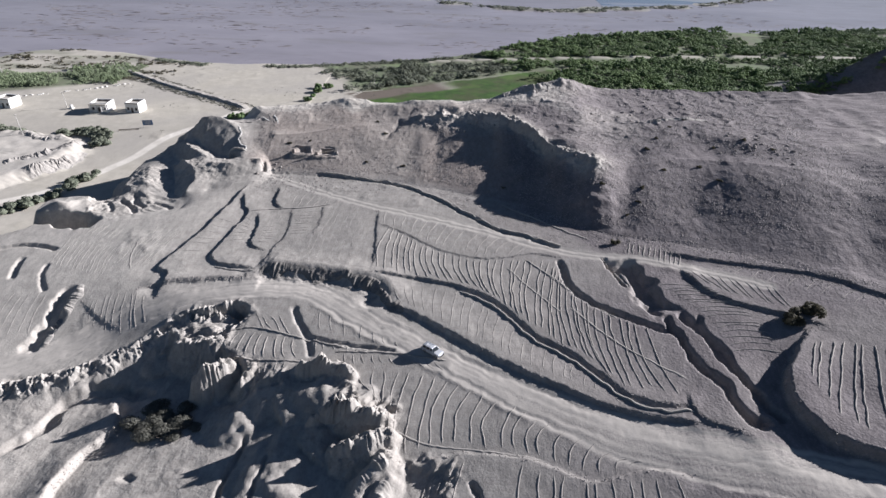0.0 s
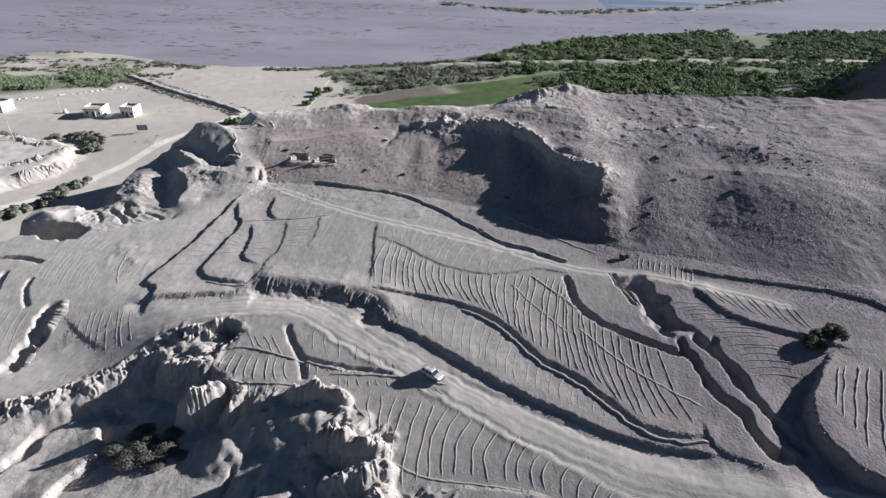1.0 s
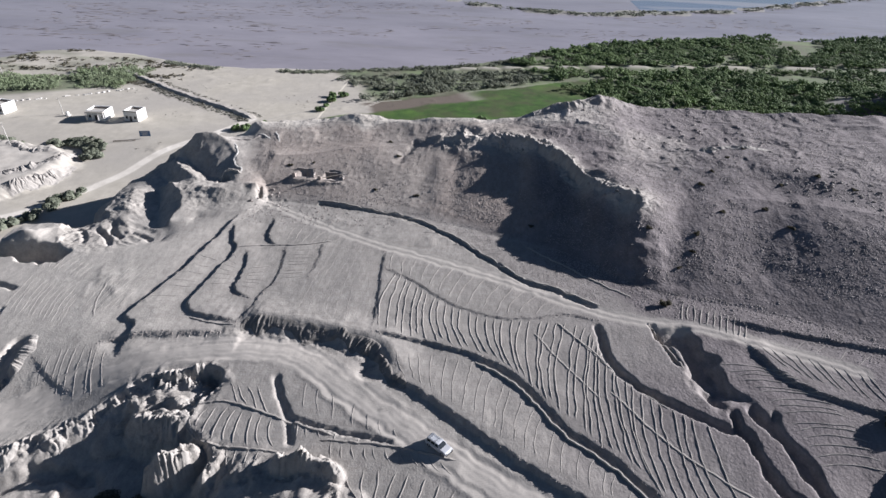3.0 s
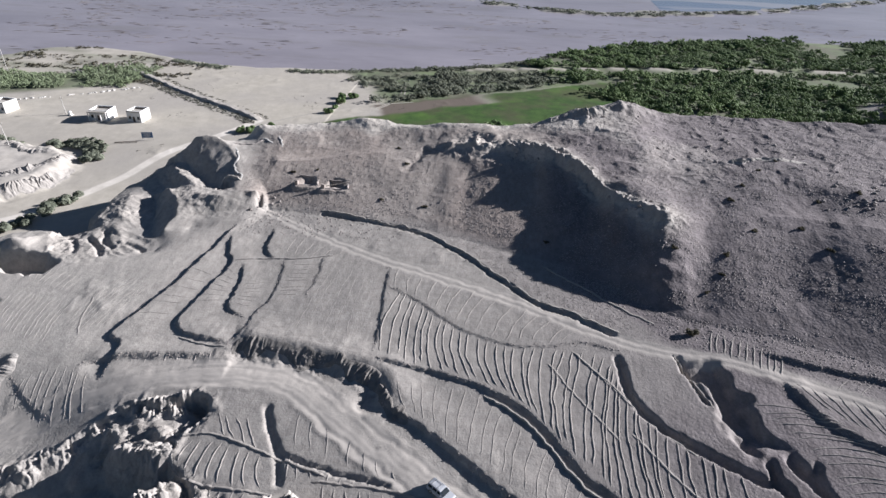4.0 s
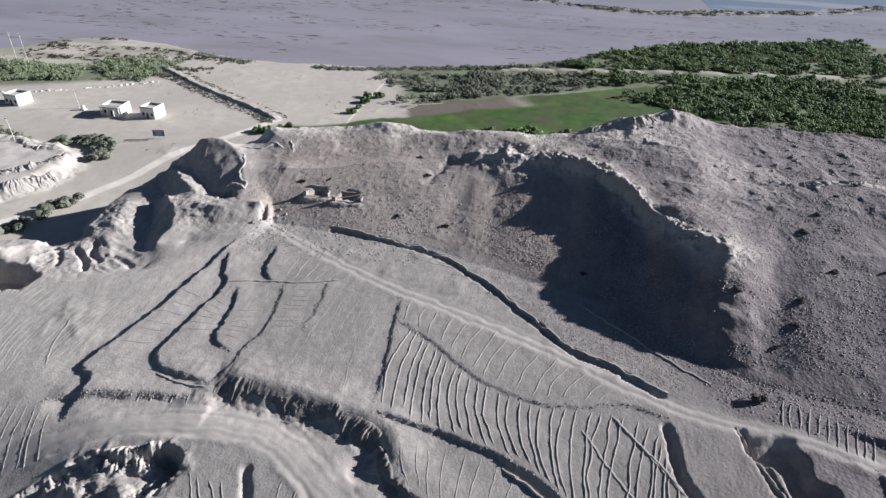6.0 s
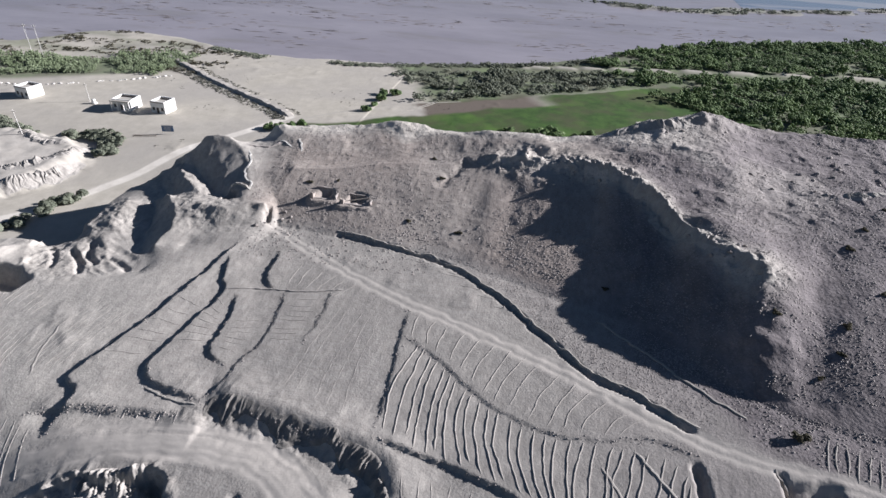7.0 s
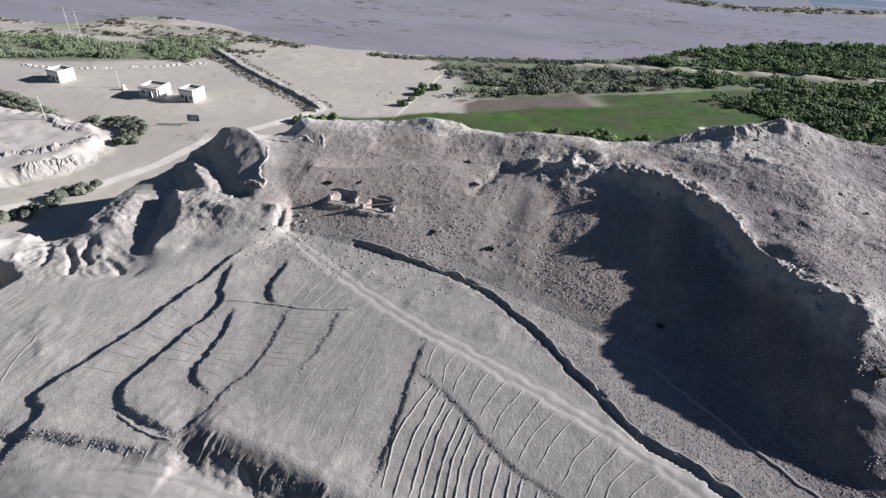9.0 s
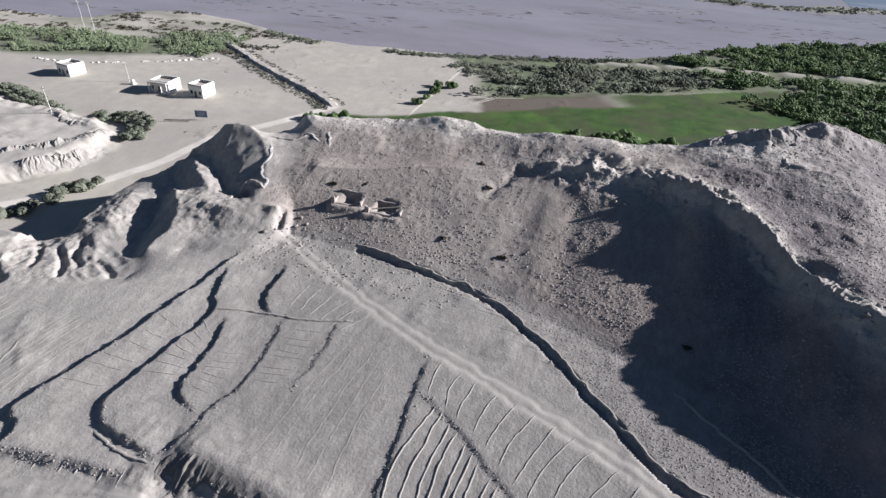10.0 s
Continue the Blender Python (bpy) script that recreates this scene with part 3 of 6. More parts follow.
def sculpted(area, lines):
    """The ground stretched like a skin between lines whose heights are known, inside an area."""
    rows, cols = np.flatnonzero(area.any(1)), np.flatnonzero(area.any(0))
    r0, r1, c0, c1 = rows[0] - 1, rows[-1] + 2, cols[0] - 1, cols[-1] + 2
    z, free = Z[r0:r1, c0:c1].copy(), area[r0:r1, c0:c1] > 0.02
    p = np.vstack([curve(line, 0.2) for line in lines])
    kj, ki = np.searchsorted(gy, p[:, 1]) - r0, np.searchsorted(gx, p[:, 0]) - c0
    ok = (kj > 0) & (ki > 0) & (kj < z.shape[0] - 1) & (ki < z.shape[1] - 1)
    kj, ki, p = kj[ok], ki[ok], p[ok]
    total, weight = np.zeros_like(z), np.zeros_like(z)
    X, Y = GX[r0:r1, c0:c1], GY[r0:r1, c0:c1]
    for px, py, pz in p[::8]:
        w = 1.0 / ((X - px) ** 2 + (Y - py) ** 2 + 0.3) ** 1.3
        total, weight = total + w * pz, weight + w
    z = np.where(free, z + (total / weight - z) * area[r0:r1, c0:c1], z)
    free[kj, ki] = False
    z[kj, ki] = p[:, 2]
    for _ in range(900):
        mean = 0.25 * (z[:-2, 1:-1] + z[2:, 1:-1] + z[1:-1, :-2] + z[1:-1, 2:])
        z[1:-1, 1:-1] = np.where(free[1:-1, 1:-1], mean, z[1:-1, 1:-1])
    # the plan wanders a little, as worn earth does
    wx, wy = GX[r0:r1, c0:c1] + 0.45 * (CX - GX)[r0:r1, c0:c1], GY[r0:r1, c0:c1] + 0.45 * (CY - GY)[r0:r1, c0:c1]
    fx, fy = np.clip((wx - gx[c0]) / 0.3, 0, z.shape[1] - 1.01), np.clip((wy - gy[r0]) / 0.3, 0, z.shape[0] - 1.01)
    a, b = fx.astype(int), fy.astype(int)
    u, v = fx - a, fy - b
    bent = (z[b, a] * (1 - u) + z[b, a + 1] * u) * (1 - v) + (z[b + 1, a] * (1 - u) + z[b + 1, a + 1] * u) * v
    soft = step(0.0, 0.4, area[r0:r1, c0:c1])
    Z[r0:r1, c0:c1] += (z + (bent - z) * soft - Z[r0:r1, c0:c1]) * (free | (area[r0:r1, c0:c1] > 0.02))


def zone(line, inner, outer):
    return 1 - step(inner, outer, nearest(GX, GY, curve(line, 2.0), outer)[0])


Z = land(GX, GY)
CX = GX + 1.1 * vnoise(GX / 4.5, GY / 4.5, 48) + 0.5 * vnoise(GX / 1.9, GY / 1.9, 49)
CY = GY + 1.1 * vnoise(GX / 4.5, GY / 4.5, 50) + 0.5 * vnoise(GX / 1.9, GY / 1.9, 51)
west_zone = zone([(-94, 192), (-84, 190), (-76, 180), (-88, 174), (-98, 176), (-92, 164), (-78, 164), (-70, 168), (-92, 156), (-84, 190), (-73, 187)], 8, 14)
OUT = outside(GX, GY)
sculpted(west_zone * (1 - step(0.3, 0.7, OUT)), WEST)
# the low ground below the fields: a cliff or bank, a skirt of talus, then the floor
rim_line = curve(RIM, 1.5)
rim_d, rim_side, rim_along = nearest(GX + 0.6 * (CX - GX), GY + 0.6 * (CY - GY), rim_line, 60)
rim_d = np.where(rim_side < 0, rim_d, -rim_d)            # distance out from the edge
sheer = 1.8 + 5.4 * step(-57, -68, GX) + 8.5 * step(-41, -35, GX) * (1 - 0.75 * step(-20, -10, GX)) + 0.7 * vnoise(rim_along / 5, rim_along * 0, 63)
floor_z = np.clip(-3.3 + 0.1 * (GX + 36), -7.0, 0.2) + 0.5 * fbm(GX, GY, 13, 3, 64)
drop_to = np.where(rim_side < 0, 0.66 * np.clip(rim_d / sheer, 0, 1) + 0.34 * step(0, 9, rim_d), 0) * (1 - step(40, 58, rim_d))
Z += np.minimum(floor_z - Z, 0) * drop_to
near_zone = step(0.3, 2.0, rim_d) * (1 - step(40, 58, rim_d))
cliffs = np.exp(-((rim_d - 1.2) / 2.2) ** 2)
for points, half, steep in BUTTRESSES:
    line = curve(points, 0.6)
    d, _, along = nearest(GX + 0.5 * (CX - GX), GY + 0.5 * (CY - GY), line, 9)
    top = np.interp(along, np.linspace(0, span(line), len(line)), line[:, 2])
    crest_z = np.where(d < 8.9, top - steep * np.maximum(d - half, 0) + 0.25 * vnoise(GX / 1.7, GY / 1.7, 66), -50)
    if steep > 1:
        cliffs = np.maximum(cliffs, (d < 5) * step(-0.2, 0.3, crest_z - Z))
    Z = np.maximum(Z, crest_z)
HIN, _, HTOP, HBACK = hill(GX, GY)[1:]
OUT = outside(GX, GY)
on_hill = np.where(GX > -92, HIN, 0) * (1 - OUT)

face = np.zeros_like(Z)
# a built-up shelf under the ruined rooms
for points in ([(-51.6, 177.9, 12.5), (-46.2, 178.1, 12.6)], [(-44.4, 177.2, 12.3), (-37.4, 177.4, 12.4)]):
    d, _, _ = nearest(JX, JY, curve(points, 0.6), 8)
    Z = np.where(d < 7.9, np.maximum(Z, points[0][2] - 1.0 * np.maximum(d - 0.8, 0)), Z)
for points, drop, reach, half in TERRACES:
    line = curve(points, 1.0)
    d, side, along = nearest(JX, JY, line, reach)
    t = taper(along, span(line), 3.0 if drop < 2 else 14.0)
    sd = d * side
    Z += drop * t * (step(-half, half, sd) - 0.5) * (1 - step(0.5, reach, d))
    face = np.maximum(face, t * (1 - step(half, half + 0.5, d)) * min(1, abs(drop)))
BX = WX + 1.7 * vnoise(GX / 5.5, GY / 5.5, 44) + 0.7 * vnoise(GX / 2.1, GY / 2.1, 46)
BY = WY + 1.7 * vnoise(GX / 5.5, GY / 5.5, 45) + 0.7 * vnoise(GX / 2.1, GY / 2.1, 47)
for points, depth, half in TRENCHES:
    line = curve(points, 1.0)
    d, side, along = nearest(BX if half > 1.9 else CX if half > 0.95 else JX, BY if half > 1.9 else CY if half > 0.95 else JY, line, half * 2.2)
    t = taper(along, span(line), min(half * 1.6, 4.0))
    Z -= depth * t * (1 - step(half * 0.45, half * 1.15, d))
    face = np.maximum(face, t * (1 - step(half, half * 1.3, d)))

RIDGES = [   # narrow ridges: line, height, width
    ([(39.5, 161), (38.5, 153), (36.5, 145), (35, 138.5)], 2.1, 5.0),
]
ROCKS = [   # fluted masses of rock: x, y, two radii, height
    (25, 214, 6, 3.4, 1.8), (35.5, 219, 5, 4, 3.0), (43, 222, 6, 4, 1.2), (-38.5, 209, 5, 3, 1.0), (-2, 205, 6, 3, 1.0),
    (-109.5, 148, 4.6, 2.6, 2.2),
]
for points, high, half in RIDGES:
    d, _, along = nearest(BX, BY, curve(points, 1.5), half * 3)
    Z += high * np.exp(-(d / half) ** 2) * (1 - OUT) * taper(along, span(curve(points, 1.5)), 7)
rocky = np.zeros_like(Z)
for x, y, rx, ry, high in ROCKS:
    m = np.exp(-((BX - x) / rx) ** 2 - ((BY - y) / ry) ** 2)
    Z += high * m
    rocky = np.maximum(rocky, step(0.2, 0.75, m))
for points, depth, half in HOLLOWS:
    d, _, _ = nearest(BX, BY, curve(points, 2.0), half * 3)
    Z -= depth * np.exp(-(d / half) ** 2) * on_hill

# eroded badlands: sharp fins and gullies, by zone
bad_west = zone([(-98, 192), (-88, 184), (-80, 176), (-74, 170), (-84, 170), (-98, 166), (-100, 156), (-94, 150)], 4, 11) * (1 - OUT)
rim_west = zone([(-99, 148), (-103, 160), (-106, 172), (-107, 184), (-110, 196), (-104, 208)], 2, 6)
bad_near = np.maximum(rocky, cliffs) * (GX > -100) * (rim_along > 150)
bad_bank = np.maximum(0.6 * np.exp(-((rim_d - 0.8) / 1.6) ** 2) * (rim_along < 280) * (GX > -120), 0.4 * zone([(-47, 119), (-40, 119.6), (-30, 118), (-22, 116.4), (-16, 113)], 1.2, 2.6))
mesa = zone([(-240, 206), (-186, 208), (-165, 207), (-153, 204), (-158, 190), (-172, 180), (-215, 168)], 5, 17)
lowland = near_zone * (1 - np.minimum(bad_near, 1)) * (1 - step(30, 45, rim_d))
down, across = 0.77 * GX + 0.64 * GY, 0.64 * GX - 0.77 * GY      # runnels run down towards the low ground
fins = ridged(CX * 0.9 + 0.5 * CY, CY * 1.1 - 0.4 * CX, 5.0, 5, 11)
Z += bad_west * (0.4 * (fins - 0.6) + 0.5 * (ridged(BX, BY, 3.4, 5, 19, 0.6) - 0.62) + 0.3 * (ridged(WX + 0.8 * WY, WY * 0.7, 1.9, 4, 14) - 0.6))
runs = ridged(0.42 * GX + 0.9 * GY + 0.5 * vnoise(GX / 2, GY / 2, 17), (0.9 * GX - 0.42 * GY) * 0.25, 2.2, 3, 18)
Z += zone([(-98, 166), (-93, 160), (-91, 154), (-88, 151), (-84, 151)], 2.5, 6) * 0.8 * (runs - 0.62)
Z += rim_west * 0.5 * (ridged(WX, WY, 2.4, 4, 16) - 0.6)
Z += zone([(-80, 164), (-70, 166), (-60, 168), (-54, 168)], 2.5, 5) * 0.35 * (ridged(WX, WY, 1.8, 4, 15) - 0.6)
flutes = ridged(across + 0.7 * vnoise(GX / 2.2, GY / 2.2, 35), down * 0.35, 1.5, 3, 33, 0.65) ** 2
Z += bad_near * (0.9 * (ridged(CX, CY, 3.2, 4, 31, 0.6) - 0.62) + 1.3 * (flutes - 0.40))
Z += bad_bank * (1.5 * (ridged(WX * 0.9 + 0.3 * WY, WY, 1.7, 4, 37) - 0.64) + 0.6 * fbm(GX, GY, 5, 3, 38))
rim = mesa * (1 - mesa) * 4
Z += 2.9 * step(0.05, 0.75, mesa + 0.22 * fbm(GX, GY, 9, 4, 53)) + rim * 1.6 * (ridged(CX, CY, 6, 3, 51) - 0.62) + mesa * 1.0 * fbm(GX, GY, 14, 3, 54) + rim * 0.9 * fbm(CX, CY, 5, 3, 55)
Z += lowland * (0.35 * fbm(GX, GY, 9, 5, 61) + 0.3 * (ridged(CX, CY, 5, 5, 62) - 0.6))

# a far hill beyond the near one
FAR_HILL = np.exp(-((GX - 212) / 38) ** 2 - ((GY - 303) / 30) ** 2)
Z += 24 * FAR_HILL * (1 + 0.3 * fbm(GX, GY, 26, 4, 65))

# crags along the hill's brow, its ribs and stones
brow = np.interp(GX, HILL[:, 0], HILL[:, 2])
scarp = np.interp(GX, HILL[:, 0], HILL[:, 7])
near_brow = np.exp(-((GY + 2 * fbm(GX, GY, 26, 3, 5) - brow + 1) / 5.0) ** 2) * step(0.3, 1.6, scarp)
Z += on_hill * near_brow * (3.6 * (ridged(BX, BY, 12, 4, 71) - 0.62) + 0.9 * (ridged(JX, JY, 2.4, 4, 72, 0.7) - 0.62))
Z += on_hill * ((0.25 + 0.55 * step(0, 0.3, HTOP)) * fbm(GX, GY, 20, 4, 81, 0.42) + (0.35 + 0.75 * step(0, 30, GX)) * (ridged(BX, BY, 9, 5, 82) - 0.6) * step(0, 1, HTOP * 3))
Z += on_hill * step(0.75, 1.0, HTOP) * (1 - step(0.1, 0.5, HBACK)) * 1.8 * (ridged(GX, GY, 13, 4, 85) - 0.6)
stones = np.maximum(0, vnoise(GX / 1.3, GY / 1.3, 91)) ** 2 + 0.6 * np.maximum(0, vnoise(GX / 0.75, GY / 0.75, 92)) ** 2
Z += on_hill * 0.09 * stones
Z += 0.05 * fbm(GX, GY, 3.0, 3, 95) * (1 - OUT)

# the river lies beyond its bank; a shelf of sand beyond that
bank_y = np.interp(GX, BANK[:, 0], BANK[:, 1]) + 4 * fbm(GX, GY, 30, 3, 101)
MUD = step(-2, 3, GY - bank_y)
shelf_y = np.interp(GX, SHELF[:, 0], SHELF[:, 1]) + 5 * fbm(GX, GY, 40, 3, 103)
SHELF_IN = step(-2, 4, GY - shelf_y) * (1 - step(16, 30, GY - shelf_y + 10 * fbm(GX, GY, 60, 2, 104)))
Z = Z + MUD * (-2.6 - Z) * (1 - SHELF_IN)
MUD = MUD * (1 - 0.5 * SHELF_IN)

# roads
road_line, track_line, valley_line, dike_line = curve(ROAD, 1.0), curve(TRACK, 1.0), curve(VALLEY_ROAD, 2.0), curve(DIKE, 2.0)
rd, rside, ralong = nearest(WX, WY, road_line, 9)
wide = 2.7 + 2.0 * step(5, 45, GX)
lanes = vnoise(ralong / 26, rd * rside * 1.5, 141) + 0.6 * vnoise(ralong / 9, rd * rside * 3.1, 142)
ROADM = (1 - step(wide, wide + 1.2, rd)) * np.clip(0.85 + 0.5 * lanes, 0, 1)
Z += (1 - step(wide, wide + 1.2, rd)) * 0.05 * lanes - 0.07 * np.exp(-((rd - 1.1) / 0.22) ** 2) * (0.6 + 0.5 * vnoise(ralong / 12, rside * 3.0, 144)) - 0.09 * np.exp(-((rd - wide + 0.3) / 0.25) ** 2)
Z += 0.1 * np.exp(-((rd - wide - 0.8) / 0.4) ** 2) * np.clip(0.6 + vnoise(ralong / 5, rside * 7.3, 143), 0, 1.3)
td, _, _ = nearest(WX, WY, track_line, 5)
TRACKM = 0.75 * (1 - step(1.3, 2.2, td))
Z -= 0.08 * np.exp(-((td - 0.8) / 0.3) ** 2)
vd, _, _ = nearest(GX, GY, valley_line, 8)
VROADM = 1 - step(1.3, 2.2, vd)

# the marsh lies along a slant: lengths along and across it
MU = (GX + 50) * 0.86 + (GY - 285) * 0.51 + 5 * fbm(GX, GY, 14, 3, 131)
MV = -(GX + 50) * 0.51 + (GY - 285) * 0.86 + 2.5 * fbm(GX, GY, 9, 3, 132)
# a pale causeway runs through the scrub
causeway_y = 355 + 0.29 * (GX + 19) - 0.0004 * (GX + 19) ** 2
CAUSEWAY = (1 - step(0.8, 2.0, np.abs(GY - causeway_y))) * step(-24, -18, GX) * (1 - step(300, 340, GX))
Z += 1.0 * CAUSEWAY
# stones have rolled some way out from the hill's foot
APRON = step(-9, -1, GY + 2.5 * fbm(GX, GY, 8, 3, 113) - np.interp(GX, HILL[:, 0], HILL[:, 1])) * step(12, 26, GX) * (1 - OUT)
E8 = np.array(TERRACES[7][0])
PEBBLY = step(0.5, 2.5, GY - np.interp(GX, E8[:, 0], E8[:, 1])) * step(-40, -25, GX) * (1 - step(26, 30, GX)) * (GY < 172)
# what lies on the surface
sheet = {
    # Gravel share also rises with x, so right fields and right hill grow darker.
    "gravel": np.clip(np.maximum(on_hill * (0.98 * step(-30, 24, GX) + 0.35 * fbm(GX, GY, 18, 3, 111)), 0.85 * step(0, 55, GX) * (1 - OUT) * (1 + 0.5 * fbm(GX, GY, 12, 3, 112))) + step(0.05, 0.2, FAR_HILL) + 0.8 * APRON + 0.2 * PEBBLY * (1 - on_hill), 0, 1),
    "ochre": np.clip(0.85 * on_hill * step(-72, -60, GX) * (1 - step(2, 26, GX)) * (1 - 0.8 * step(0.5, 1.0, HTOP)) * (1 + 0.5 * fbm(GX, GY, 22, 3, 114)), 0, 1),
    "sand": np.clip(np.maximum(OUT, HBACK * on_hill) * 1.0, 0, 1) * (1 - MUD) * (1 - step(0.05, 0.2, FAR_HILL)),
    "rock": np.clip(np.maximum.reduce([0.8 * bad_west * (1 - 0.6 * step(-84, -76, GX) * step(170, 178, GY)), 0.8 * rim_west, bad_near, bad_bank, 0.9 * mesa, 0.6 * lowland, on_hill * near_brow * 0.8, np.minimum(1, face) * 0.25]), 0, 1),
    "road": np.clip(np.maximum(ROADM, TRACKM), 0, 1),
    "mud": MUD,
    "wet": step(-8, -2, MU) * (1 - step(40, 52, MU)) * step(-11, -8, MV) * (1 - step(4, 7, MV)),
    "grass": np.zeros_like(Z),
}
crest = 0.9 * on_hill * step(0.45, 0.9, HTOP + 0.35 * fbm(GX, GY, 9, 3, 151)) * (1 - step(25, 50, GX))
# Fields and hill slope at low x also take some of this pale tone.
sheet["pale_tone"] = np.clip(np.maximum.reduce([VROADM, 0.1 * on_hill * (1 - step(-22, 8, GX)) * step(-70, -58, GX) * (1 - step(0.3, 0.8, HTOP)), 0.22 * on_hill * step(0.02, 0.3, fbm(GX, GY, 24, 4, 152)) * step(0.05, 0.4, HTOP) * (1 - HBACK), 0.75 * crest, 0.35 * mesa, 0.35 * near_brow * on_hill, 0.2 * rocky, 0.27 * step(-48, -80, GX) * (1 - OUT) * (1 - west_zone * 0.5) * (1 - 0.7 * near_zone)]), 0, 1)
marsh = step(-62, -52, MU) * (1 - step(118, 132, MU)) * step(-27, -22, MV + 26 * step(-10, 25, MU)) * (1 - step(3, 6, MV)) * (1 - (1 - step(42, 54, MU)) * step(-9, -6, MV))
verge = zone([(-300, 268), (-240, 274), (-212, 285), (-178, 306)], 9, 16)
wood_floor = np.maximum(step(0, 8, MU) * step(2, 6, MV), step(90, 104, MU)) * (1 - step(330, 420, GX))
sheet["grass"] = np.clip(np.maximum.reduce([marsh, 0.7 * verge, 0.4 * step(-165, -190, GX) * step(300, 314, GY) * np.clip(0.5 + 1.6 * fbm(GX, GY * 2, 24, 3, 133), 0, 1), 0.75 * wood_floor * step(3, 1, Z)]), 0, 1) * (1 - MUD) * OUT * (1 - CAUSEWAY)


def sheet_mesh(name, x, y, z):
    nx, ny = len(x), len(y)
    me = bpy.data.meshes.new(name)
    xx, yy = np.meshgrid(x, y)
    co = np.stack([xx, yy, z], 2).reshape(-1, 3).astype(np.float32)
    i = (np.arange(ny - 1)[:, None] * nx + np.arange(nx - 1)[None, :]).ravel()
    quads = np.stack([i, i + 1, i + 1 + nx, i + nx], 1).astype(np.int32)
    me.vertices.add(len(co))
    me.vertices.foreach_set("co", co.ravel())
    me.loops.add(quads.size)
    me.loops.foreach_set("vertex_index", quads.ravel())
    me.polygons.add(len(quads))
    me.polygons.foreach_set("loop_start", np.arange(0, quads.size, 4, dtype=np.int32))
    me.polygons.foreach_set("use_smooth", np.ones(len(quads), bool))
    me.update(calc_edges=True)
    return me


ground_mesh = sheet_mesh("ground", gx, gy, Z)
for key, value in sheet.items():
    ground_mesh.attributes.new(key, "FLOAT", "POINT").data.foreach_set("value", value.ravel().astype(np.float32))
ground_mesh.materials.append(SOIL)
ground = tagged(new("ground", ground_mesh), "dry terraced farmland, stony hill and sandy valley floor", "ground", kind="structure")


def height(x, y):
    """The ground's height at a place."""
    i, j = int(np.clip(np.searchsorted(gx, x) - 1, 0, len(gx) - 2)), int(np.clip(np.searchsorted(gy, y) - 1, 0, len(gy) - 2))
    fx, fy = (x - gx[i]) / (gx[i + 1] - gx[i]), (y - gy[j]) / (gy[j + 1] - gy[j])
    return float((Z[j, i] * (1 - fx) + Z[j, i + 1] * fx) * (1 - fy) + (Z[j + 1, i] * (1 - fx) + Z[j + 1, i + 1] * fx) * fy)


def heights(x, y):
    i = np.clip(np.searchsorted(gx, x) - 1, 0, len(gx) - 2)
    j = np.clip(np.searchsorted(gy, y) - 1, 0, len(gy) - 2)
    fx, fy = (x - gx[i]) / (gx[i + 1] - gx[i]), (y - gy[j]) / (gy[j + 1] - gy[j])
    return (Z[j, i] * (1 - fx) + Z[j, i + 1] * fx) * (1 - fy) + (Z[j + 1, i] * (1 - fx) + Z[j + 1, i + 1] * fx) * fy


river_mesh = sheet_mesh("river", np.linspace(-2600, 2600, 14), np.linspace(296, 4500, 12), np.full((12, 14), -1.7))
river_mesh.materials.append(WATER)
tagged(new("water", river_mesh), "shallow silty grey river spread over its bed", "river", kind="structure")


def channel_material():
    m, nt, bsdf = material("sky_tinted_water")
    place = nt.nodes.new("ShaderNodeTexCoord").outputs["Object"]
    streak = noise_tex(nt, place, 0.015, 5, 0.6, (0.35, 1.8, 1), 10)
    # bluish base colour stands for the sky mirrored in the water
    nt.links.new(mix(nt, ramp(nt, streak, 0.46, 0.56), (0.19, 0.22, 0.29), (0.36, 0.35, 0.38)), bsdf.inputs["Base Color"])
    bsdf.inputs["Roughness"].default_value, bsdf.inputs["IOR"].default_value = 0.15, 1.33
    bump(nt, bsdf, noise_tex(nt, place, 0.6, 4, 0.6), 0.3, 0.12)
    return m


# clear side-channel water behind the spit; reflected sky blue is in its colour
spit = curve([(120, 556), (160, 574), (203, 592), (305, 664), (900, 1104)], 6.0)
spread = np.linspace(0, 1, 8)
bed = np.stack([np.column_stack([spit[:, 0], spit[:, 1] + 16 + 60 * k]) for k in spread], 1)
channel_mesh = bpy.data.meshes.new("channel")
channel_mesh.from_pydata([(x, y, -1.66) for x, y in bed.reshape(-1, 2)], [], [(8 * i + j, 8 * i + 8 + j, 8 * i + 9 + j, 8 * i + 1 + j) for i in range(len(spit) - 1) for j in range(7)])
channel_mesh.materials.append(channel_material())
tagged(new("channel_water", channel_mesh), "clear side channel behind the far spit, reflected sky blue in its colour", "river", kind="structure")


# ---- making things ----
def part(name, bm, mat, parent=None, label=""):
    """Link a bmesh as one mesh object, under a thing or a part."""
    me = bpy.data.meshes.new(name)
    bm.to_mesh(me)
    bm.free()
    me.materials.append(mat)
    ob = new(name, me)
    ob.parent = parent
    if label:
        ob["label"] = label
    return ob


def empty(name, m, label, category, group="", kind=""):
    ob = new(name)
    ob.matrix_basis = m
    return tagged(ob, label, category, group, kind)


